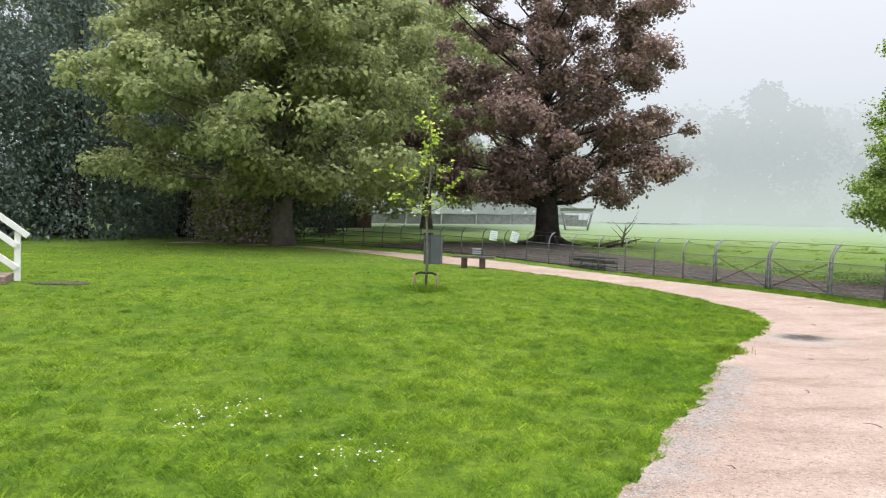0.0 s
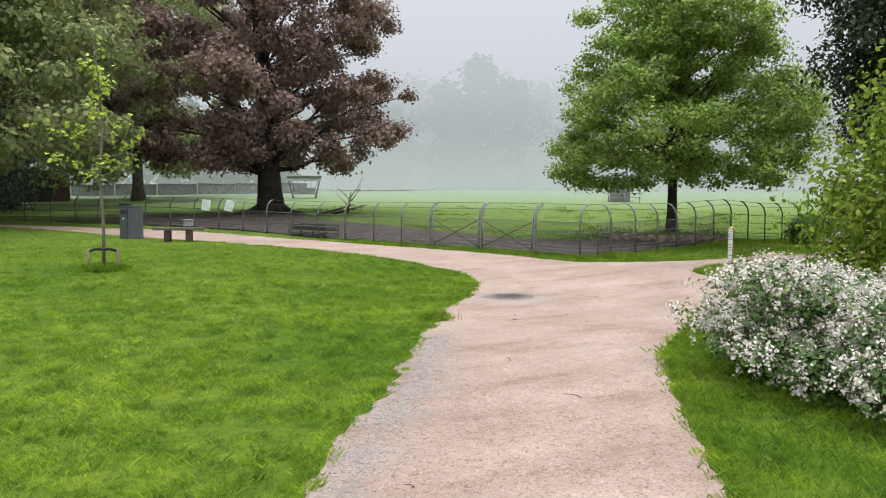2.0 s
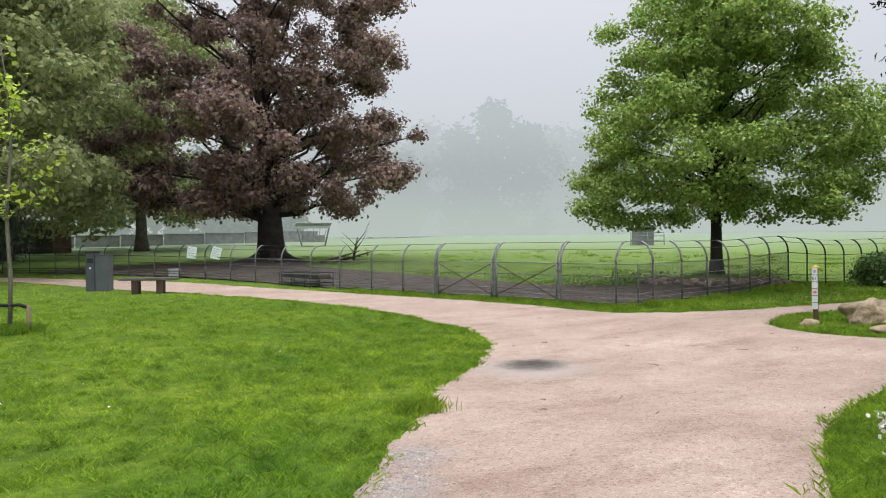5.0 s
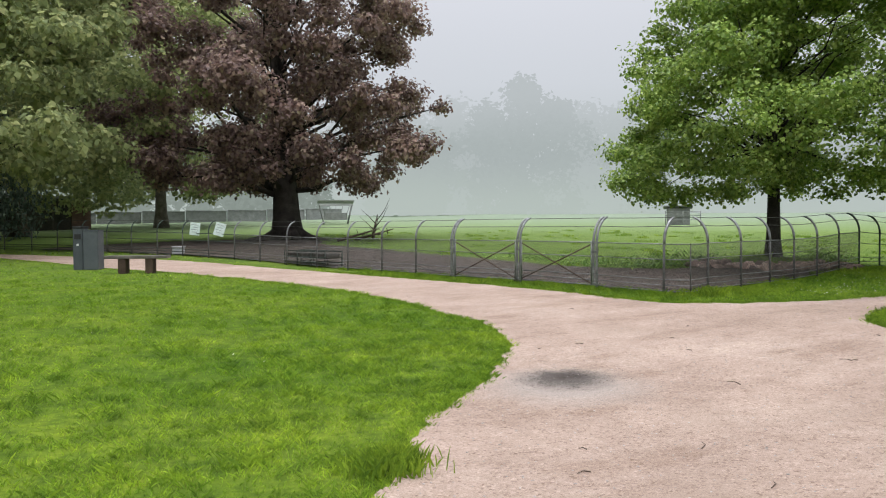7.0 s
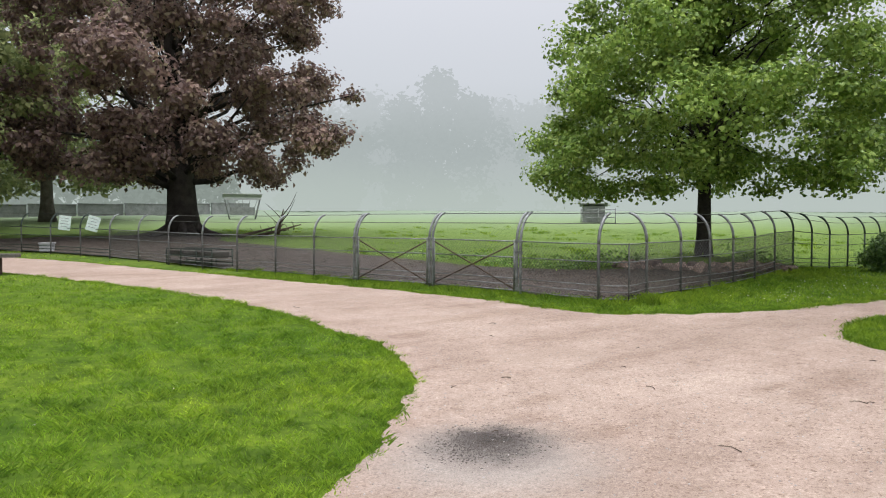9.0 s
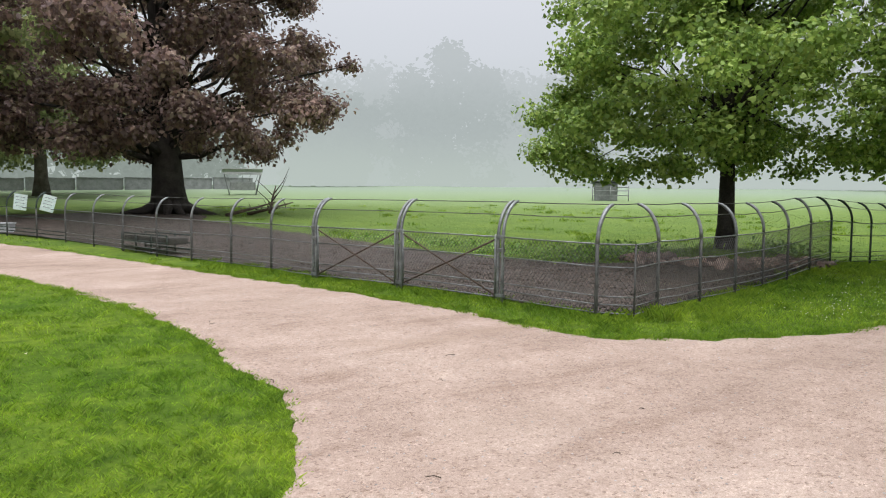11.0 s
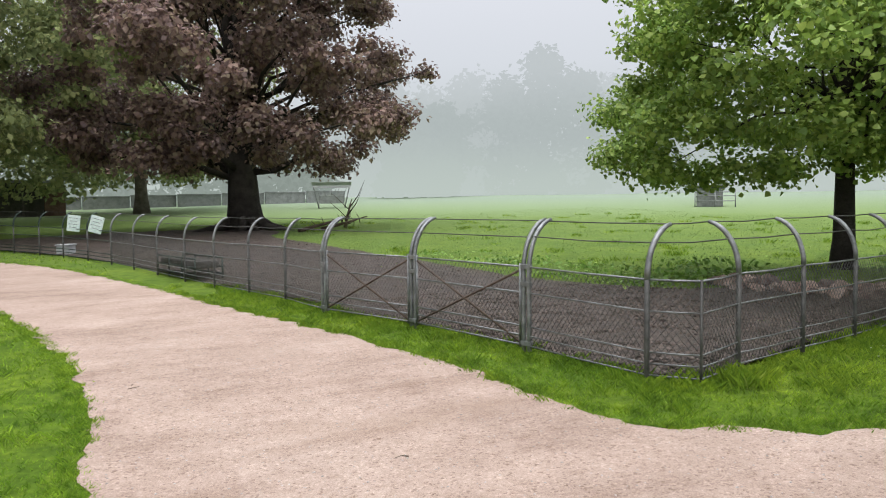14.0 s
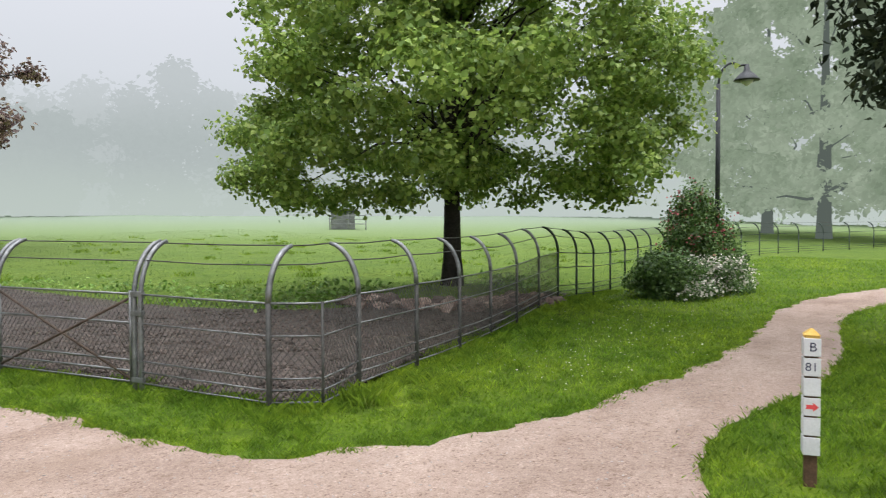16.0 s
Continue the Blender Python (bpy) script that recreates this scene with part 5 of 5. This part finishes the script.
# shed and steel gate beyond the fence
shed = thing("shed", pose(4.6, 82, g1(4.6, 82), 0, 0, 4), "dark timber shed with a brick end and pale posts", "shed")
part("wall", box(7.5, 3.5, 2.9, (0, 1, 1.45), 0.02), M_SHED, shed)
part("brick_end", box(1.6, 3.6, 2.7, (4.6, 1, 1.35), 0.02), M_BRICK, shed)
part("roof", box(9.6, 5.0, 0.16, (0.4, 0.6, 3.02), 0.02), M_ROOF, shed)
for u in (-2.6, -0.2, 2.2):
    part("post", box(0.16, 0.16, 2.9, (u, -1.4, 1.45), 0.01), M_GREY_WOOD, shed)
fg = thing("field_gate", pose(-3.2, 46.2, g1(-3.2, 46.2), 0, 0, -8), "pale green tubular steel field gate, closed", "gate")
for z in (0.15, 0.42, 0.69, 0.96, 1.25):
    tube("rail", [(-1.5, 0, z), (1.5, 0, z)], 0.022, M_STEEL, fg, 6)
for u in (-1.5, 0, 1.5):
    tube("stile", [(u, 0, 0.02), (u, 0, 1.3)], 0.026, M_STEEL, fg, 6)

# ---- grass, weeds, pebbles ----
grng = np.random.default_rng(77)
MUD_POLY = MUD_LINE


def on_turf(x, y):
    return ~in_poly(x, y, PATH_LINE) & ~in_poly(x, y, MUD_POLY)


def blades(name, label, X, Y, h, w, mat, lean=0.5, parent=None):
    """Grass: each blade a bent, tapering strip."""
    n = len(X)
    h = h * grng.uniform(0.55, 1.3, n)
    a = grng.uniform(0, 2 * math.pi, n)
    side = np.stack([np.cos(a), np.sin(a), np.zeros(n)], 1) * (w * grng.uniform(0.7, 1.3, n))[:, None]
    b = grng.uniform(0, 2 * math.pi, n)
    l = lean * grng.uniform(0.2, 1.2, n) * h
    tip = np.stack([np.cos(b) * l, np.sin(b) * l, h * np.sqrt(np.maximum(0.15, 1 - 0.5 * lean ** 2))], 1)
    root = np.stack([X, Y, gz(X, Y) - 0.005], 1)
    mid = root + tip * np.array([0.4, 0.4, 0.62])
    V = np.stack([root - side, root + side, mid + side * 0.9, root + tip], 1)
    me = mesh_np(name, V.reshape(-1, 3), np.arange(n * 4), np.full(n, 4))
    ob = part(name, me, mat, parent)
    return tagged(ob, label, "grass", kind="stuff")


def scatter(n, x0, x1, y0, y1, keep):
    X, Y = grng.uniform(x0, x1, n), grng.uniform(y0, y1, n)
    k = keep(X, Y)
    return X[k], Y[k]


def tufted(X, Y, cut, freq=1.1, seed=0.0):
    """Thins a scatter by noise, so that grass stands in tufts."""
    v = np.sin(X * freq * 2.1 + 1.3 * np.sin(Y * freq * 1.7 + seed)) * np.sin(Y * freq * 1.9 + 1.1 * np.sin(X * freq * 2.3)) + 0.5 * np.sin(X * 5.1 * freq + Y * 4.3 * freq)
    return v > cut


def off_walk(x, y):
    """Distance from the stretch of path that is walked."""
    t = np.clip(((x - 1.5) * 10 + (y - 0.4) * 10.4) / 208.2, 0, 1)
    return np.hypot(x - 1.5 - 10 * t, y - 0.4 - 10.4 * t)


def thinned(n, x0, x1, y0, y1, near, power, keep=None):
    """Turf points that thin out with distance from the walk, and that distance."""
    X, Y = grng.uniform(x0, x1, n), grng.uniform(y0, y1, n)
    d = off_walk(X, Y)
    k = grng.uniform(size=n) < (near / np.maximum(d, near)) ** power
    X, Y = X[k], Y[k]
    k = on_turf(X, Y)
    if keep is not None:
        k &= keep(X, Y)
    return X[k], Y[k]


def swell(X, Y):
    """Taller and shorter drifts in the turf."""
    return 0.85 + 0.3 * np.sin(X * 3.1 + 1.7 * np.sin(Y * 2.3)) * np.sin(Y * 3.7 + 1.3 * np.sin(X * 1.9)) + 0.2 * np.sin(9.3 * X + 7.1 * Y) * np.sin(8.1 * Y - 5.7 * X)


X, Y = thinned(1080000, -10.0, 11.8, 1.0, 42.0, 3.2, 1.7)
blades("lawn_grass", "short bright green lawn grass in soft tufts", X, Y, (0.046 + 0.0006 * off_walk(X, Y)) * swell(X, Y) ** 1.4, 0.0024 + 0.00055 * off_walk(X, Y), L_GRASS, 0.95)
X, Y = scatter(30000, -2.0, 11.6, 2.5, 18, lambda x, y: on_turf(x, y) & tufted(x, y, 0.75) & (x < 11.7))
blades("grass_tufts", "taller darker tufts in the lawn", X, Y, 0.068, 0.0034, L_VERGE, 0.85)


def clumps(name, label, X, Y, each, spread, h, w, mat, lean=1.0):
    """Tufts: blades that fan out from a common root."""
    n = len(X)
    size = np.repeat(grng.uniform(0.5, 1.25, n), each)
    q = grng.normal(0, spread, (n * each, 2)) * size[:, None]
    return blades(name, label, np.repeat(X, each) + q[:, 0], np.repeat(Y, each) + q[:, 1], h * size, w, mat, lean)


X, Y = thinned(7500, -6.0, 11.6, 2.0, 26.0, 3.4, 1.3)
clumps("lawn_tufts", "uneven tufts standing proud of the mown lawn", X, Y, 34, 0.055, 0.078, 0.0030, L_GRASS)
X, Y = thinned(2600, -6.0, 11.6, 2.0, 22.0, 3.4, 1.3)
clumps("clover_tufts", "darker clumps of coarse grass in the lawn", X, Y, 40, 0.05, 0.070, 0.0046, L_VERGE)


def near_line(line, n, width, lo=0.0):
    L = np.array(line)
    k = grng.integers(0, len(L) - 1, n)
    t = grng.uniform(0, 1, n)[:, None]
    p = L[k] + (L[k + 1] - L[k]) * t
    d = L[k + 1] - L[k]
    d /= np.linalg.norm(d, axis=1)[:, None] + 1e-9
    off = grng.uniform(lo, width, n) * np.where(grng.uniform(size=n) < 0.5, 1, -1)
    return p[:, 0] - d[:, 1] * off, p[:, 1] + d[:, 0] * off, np.abs(off)


for line, n, width, h in ((LAWN_EDGE, 42000, 0.16, 0.042), (RIGHT_EDGE, 24000, 0.2, 0.06), (NARROW_S, 20000, 0.25, 0.055), (FENCE_EDGE, 22000, 0.25, 0.045)):
    X, Y, off = near_line(line, n, width)
    k = on_turf(X, Y) | ((off < 0.07) & tufted(X, Y, 0.2, 2.6, 1.0)) | (grng.uniform(size=len(X)) < 0.012)
    blades("edge_grass", "ragged grass along the gravel's edge", X[k], Y[k], h, 0.0026, L_GRASS, 0.9)
X, Y = scatter(160000, 12.2, 24.0, 12.0, 24.0, lambda x, y: on_turf(x, y) & ~in_poly(x, y, [(15.79, 15.2), (16.5, 15.5), (30, 17.9), (30, 30), (14.0, 30), (14.5, 20.8), (15.2, 18.9), (15.6, 16.8)]))
blades("verge_grass", "rough grass verge along the fence foot", X, Y, 0.050 * swell(X, Y), 0.0040, L_VERGE, 0.9)
X, Y, off = near_line([(13.6, 26), (14.15, 22.35), *GATE, CORNER_A, CORNER, CORNER_C, *RIGHT_POSTS[:9]], 26000, 0.28)
k = on_turf(X, Y) | (grng.uniform(size=len(X)) < 0.1)
blades("fence_grass", "long grass and weeds at the fence foot", X[k], Y[k], 0.085 * swell(X[k] * 0.6, Y[k] * 0.6) ** 2, 0.0042, L_VERGE, 0.7)
X, Y, off = near_line([(13.6, 26), (14.15, 22.35), *GATE, CORNER_A, CORNER, CORNER_C, *RIGHT_POSTS[:7]], 520, 0.95)
k = on_turf(X, Y)
clumps("verge_tufts", "long ragged tufts on the verge below the fence", X[k], Y[k], 44, 0.06, 0.11, 0.0032, L_VERGE, 0.85)
X, Y, off = near_line(FENCE_EDGE, 2600, 0.2)
k = (X > 12.2) & (X < 21) & (Y < 25) & (on_turf(X, Y) | (off < 0.05))
clumps("verge_edge_tufts", "grass tufts that creep over the gravel's edge", X[k], Y[k], 36, 0.035, 0.048, 0.0026, L_VERGE, 0.8)
X, Y, off = near_line(LAWN_EDGE, 1100, 0.12)
k = (X > 1.0) & (Y < 24) & (on_turf(X, Y) | (off < 0.04))
clumps("lawn_edge_tufts", "ragged tufts along the lawn's broken edge", X[k], Y[k], 40, 0.032, 0.046, 0.0024, L_GRASS, 0.8)
X, Y = scatter(26000, 15.6, 21.5, 16.5, 34, lambda x, y: in_poly(x, y, MUD_POLY) & tufted(x, y, 0.45, 0.9, 2.0) & (grng.uniform(size=len(x)) < np.clip((x - 15.2 - 0.25 * np.abs(y - 20)) / 4.5, 0, 1)))
blades("paddock_grass", "thin grass that survives in the trodden mud", X, Y, 0.05, 0.0055, L_VERGE, 0.9)
X, Y = scatter(60000, 14.6, 22.0, 7.0, 13.0, lambda x, y: on_turf(x, y))
blades("island_grass", "tall grass on the island at the fork", X, Y, 0.075 * swell(X, Y), 0.0042, L_VERGE, 0.8)
X, Y = scatter(70000, 4.0, 14.0, 0.0, 8.0, lambda x, y: on_turf(x, y) & (x - 0.9 * y > 1.2))
blades("verge_grass", "lush long grass under the white bush", X, Y, 0.085 * swell(X, Y), 0.0032, L_VERGE, 0.8)
X, Y = scatter(60000, 17.0, 44.0, 3.0, 17.5, lambda x, y: on_turf(x, y) & ~in_poly(x, y, [(15.79, 15.2), (30, 17.9), (30, 30), (14, 30)]))
blades("verge_grass", "open grass beside the narrow path", X, Y, 0.07, 0.008, L_GRASS, 0.75)
X, Y = scatter(120000, 15.0, 50.0, 16.0, 60.0, lambda x, y: on_turf(x, y) & in_poly(x, y, [(16.4, 15.9), (30, 18.2), (50, 19.5), (50, 60), (15, 60), (14.6, 24)]) & (grng.uniform(size=len(x)) < 12 / np.maximum(12, np.hypot(x - 15, y - 15))))
blades("meadow_grass", "grazed meadow grass in uneven tussocks", X, Y, 0.06 * swell(X * 0.4, Y * 0.4), 0.010, L_MEADOW, 0.9)

X, Y = scatter(420, 19.0, 45.0, 19.0, 55.0, lambda x, y: on_turf(x, y) & tufted(x, y, 0.1, 0.35, 1.0))
clumps("meadow_tussocks", "darker coarse tussocks left by the grazing deer", X, Y, 46, 0.16, 0.15, 0.008, L_VERGE, 0.8)

# weeds behind the paddock floor
wr = np.random.default_rng(88)
for k, (x, y, r) in enumerate(((20.3, 20.9, 0.8), (20.9, 21.6, 0.9), (21.6, 20.2, 0.7), (20.4, 23.0, 0.9), (22.2, 21.4, 0.8), (20.6, 26.0, 1.0), (21.5, 24.4, 0.9), (24.8, 18.6, 0.7), (25.6, 19.2, 0.7), (20.0, 29.0, 1.0))):
    n = 110 + 60 * (k % 3)
    P = np.stack([x + r * 0.5 * wr.normal(size=n), y + r * 0.5 * wr.normal(size=n), np.zeros(n)], 1)
    P[:, 2] = gz(P[:, 0], P[:, 1]) + wr.uniform(0.02, (0.14, 0.34, 0.2)[k % 3], n)
    ob = part("nettle_clump", leaf_mesh("nettle_clump", P, np.tile((0.0, 0.0, 1.0), (n, 1)), 0.10, LEAF_OVAL, wr, 0.6), L_WEED)
    tagged(ob, "clump of nettles at the paddock's edge", "weeds", "nettles behind the mud", "stuff")


def pebbles(name, label, X, Y, size, mat, lift=0.012, sq=0.55):
    """Small eight-faced stones, each turned and stretched in its own way."""
    n = len(X)
    T = np.array([(1, 0, 0), (-1, 0, 0), (0, 1, 0), (0, -1, 0), (0, 0, 1), (0, 0, -1)], float)
    Fk = np.array([(0, 2, 4), (2, 1, 4), (1, 3, 4), (3, 0, 4), (2, 0, 5), (1, 2, 5), (3, 1, 5), (0, 3, 5)])
    s = size * grng.uniform(0.4, 1.0, n) ** 1.5
    S = s[:, None] * np.stack([grng.uniform(0.7, 1.3, n), grng.uniform(0.7, 1.3, n), np.full(n, sq)], 1)
    a = grng.uniform(0, 6.28, n)
    V = T[None] * S[:, None, :] * grng.uniform(0.75, 1.25, (n, 6, 1))
    x = V[..., 0] * np.cos(a)[:, None] - V[..., 1] * np.sin(a)[:, None]
    y = V[..., 0] * np.sin(a)[:, None] + V[..., 1] * np.cos(a)[:, None]
    V = np.stack([x + X[:, None], y + Y[:, None], V[..., 2] + (gz(X, Y) + lift)[:, None] + 0.2 * S[:, 2:3]], -1)
    F = (Fk[None] + 6 * np.arange(n)[:, None, None]).reshape(-1)
    ob = part(name, mesh_np(name, V.reshape(-1, 3), F, np.full(n * 8, 3)), mat)
    return tagged(ob, label, "gravel", kind="stuff")


X, Y = scatter(30000, 0.0, 19.0, 2.0, 21.0, lambda x, y: in_poly(x, y, PATH_LINE))
pebbles("path_grit", "loose fine grit scattered over the path", X, Y, 0.010, M_PEBBLE)
tuft = np.random.default_rng(31)
for cx, cy, r, n, hh, lab in ((7.68, 9.82, 0.17, 900, 0.13, "dark lush tuft at the lawn's corner"), (SAP[0], SAP[1], 0.30, 1200, 0.17, "long uncut grass round the sapling's stakes"), (10.6, 16.4, 0.16, 160, 0.06, "darker tuft in the lawn by the bend"), (16.2, 15.0, 0.18, 500, 0.16, "weeds at the fence corner")):
    q = tuft.normal(0, r * 0.6, (n, 2))
    blades("grass_tuft", lab, cx + q[:, 0], cy + q[:, 1], hh, 0.0045, L_VERGE, 0.7)
for line in (LAWN_EDGE[20:230], RIGHT_EDGE[120:260], FENCE_EDGE[120:420], NARROW_S[120:330]):
    P = np.array(line)[tuft.integers(0, len(line), 26)] + tuft.normal(0, 0.12, (26, 2))
    Q = np.repeat(P, 26, 0) + tuft.normal(0, 0.03, (26 * 26, 2))
    blades("stray_tufts", "stray grass tufts rooted in the gravel", Q[:, 0], Q[:, 1], 0.035, 0.003, L_VERGE, 0.95)
X, Y, off = near_line([(3.0, 3.6), (3.9, 4.7), (4.9, 5.9), (5.6, 6.7), (6.3, 7.6), (7.0, 8.6)], 5000, 0.01)
X, Y = X + grng.normal(0, 0.11, len(X)), Y + grng.normal(0, 0.11, len(Y))
k = in_poly(X, Y, PATH_LINE)
pebbles("edge_gravel", "grey stones washed out along the lawn's edge", X[k], Y[k], 0.012, M_PEBBLE)
X, Y = 10.12 + 0.19 * grng.normal(size=2400), 11.36 + 0.16 * grng.normal(size=2400)
pebbles("cinders", "dark cinders lying in the path", X, Y, 0.008, M_CINDER)
X, Y = scatter(42000, 14.5, 26, 15.0, 44.0, lambda x, y: in_poly(x, y, MUD_POLY) & (grng.uniform(size=len(x)) < 9 / np.maximum(9, y - 8)))
pebbles("mud_clods", "trampled clods of dark mud", X, Y, 0.046, M_CLOD, 0.022, 0.75)
X, Y = scatter(17000, 15.4, 21.0, 15.1, 22.0, lambda x, y: in_poly(x, y, MUD_POLY) & (grng.uniform(size=len(x)) < 4 / np.maximum(4, 1.2 * (np.hypot(x - 15, y - 15)))))
pebbles("mud_crumbs", "small dark crumbs of churned mud", X, Y, 0.034, M_CLOD, 0.03, 0.8)

trng = random.Random(9)
for k in range(70):
    x, y = trng.uniform(3, 17), trng.uniform(4, 18)
    if not in_poly(np.array([x]), np.array([y]), PATH_LINE)[0]:
        continue
    a, ln = trng.uniform(0, 3.14), trng.uniform(0.04, 0.16)
    z = g1(x, y) + 0.018
    tw = tube("twig", [(x, y, z), (x + ln * 0.5 * math.cos(a), y + ln * 0.5 * math.sin(a), z + 0.006), (x + ln * math.cos(a + 0.3), y + ln * math.sin(a + 0.3), z)], [0.004, 0.003, 0.002], M_TWIG, None, 4)
    tagged(tw, "small dead twig lying on the gravel", "twig", "twigs on the path")

# daisies
for cx, cy, r, n in ((0.9, 6.3, 0.25, 60), (1.9, 5.2, 0.2, 40), (19.5, 14.3, 0.7, 90), (21.5, 14.6, 0.6, 60), (18.2, 14.1, 0.4, 40), (24.0, 15.2, 0.8, 50), (3.0, 9.5, 1.5, 12), (7.4, 15, 1.6, 10)):
    P = np.stack([cx + r * wr.normal(size=n), cy + r * wr.normal(size=n), np.zeros(n)], 1)
    P = P[on_turf(P[:, 0], P[:, 1])]
    P[:, 2] = gz(P[:, 0], P[:, 1]) + wr.uniform(0.04, 0.075, len(P))
    ob = part("daisies", leaf_mesh("daisies", P, np.tile((0.0, 0.0, 1.0), (len(P), 1)), 0.026, BLOSSOM, wr, 0, 0.3), L_WHITE)
    tagged(ob, "sprinkle of small white daisies in the grass", "flowers", "daisies in the lawn", "stuff")
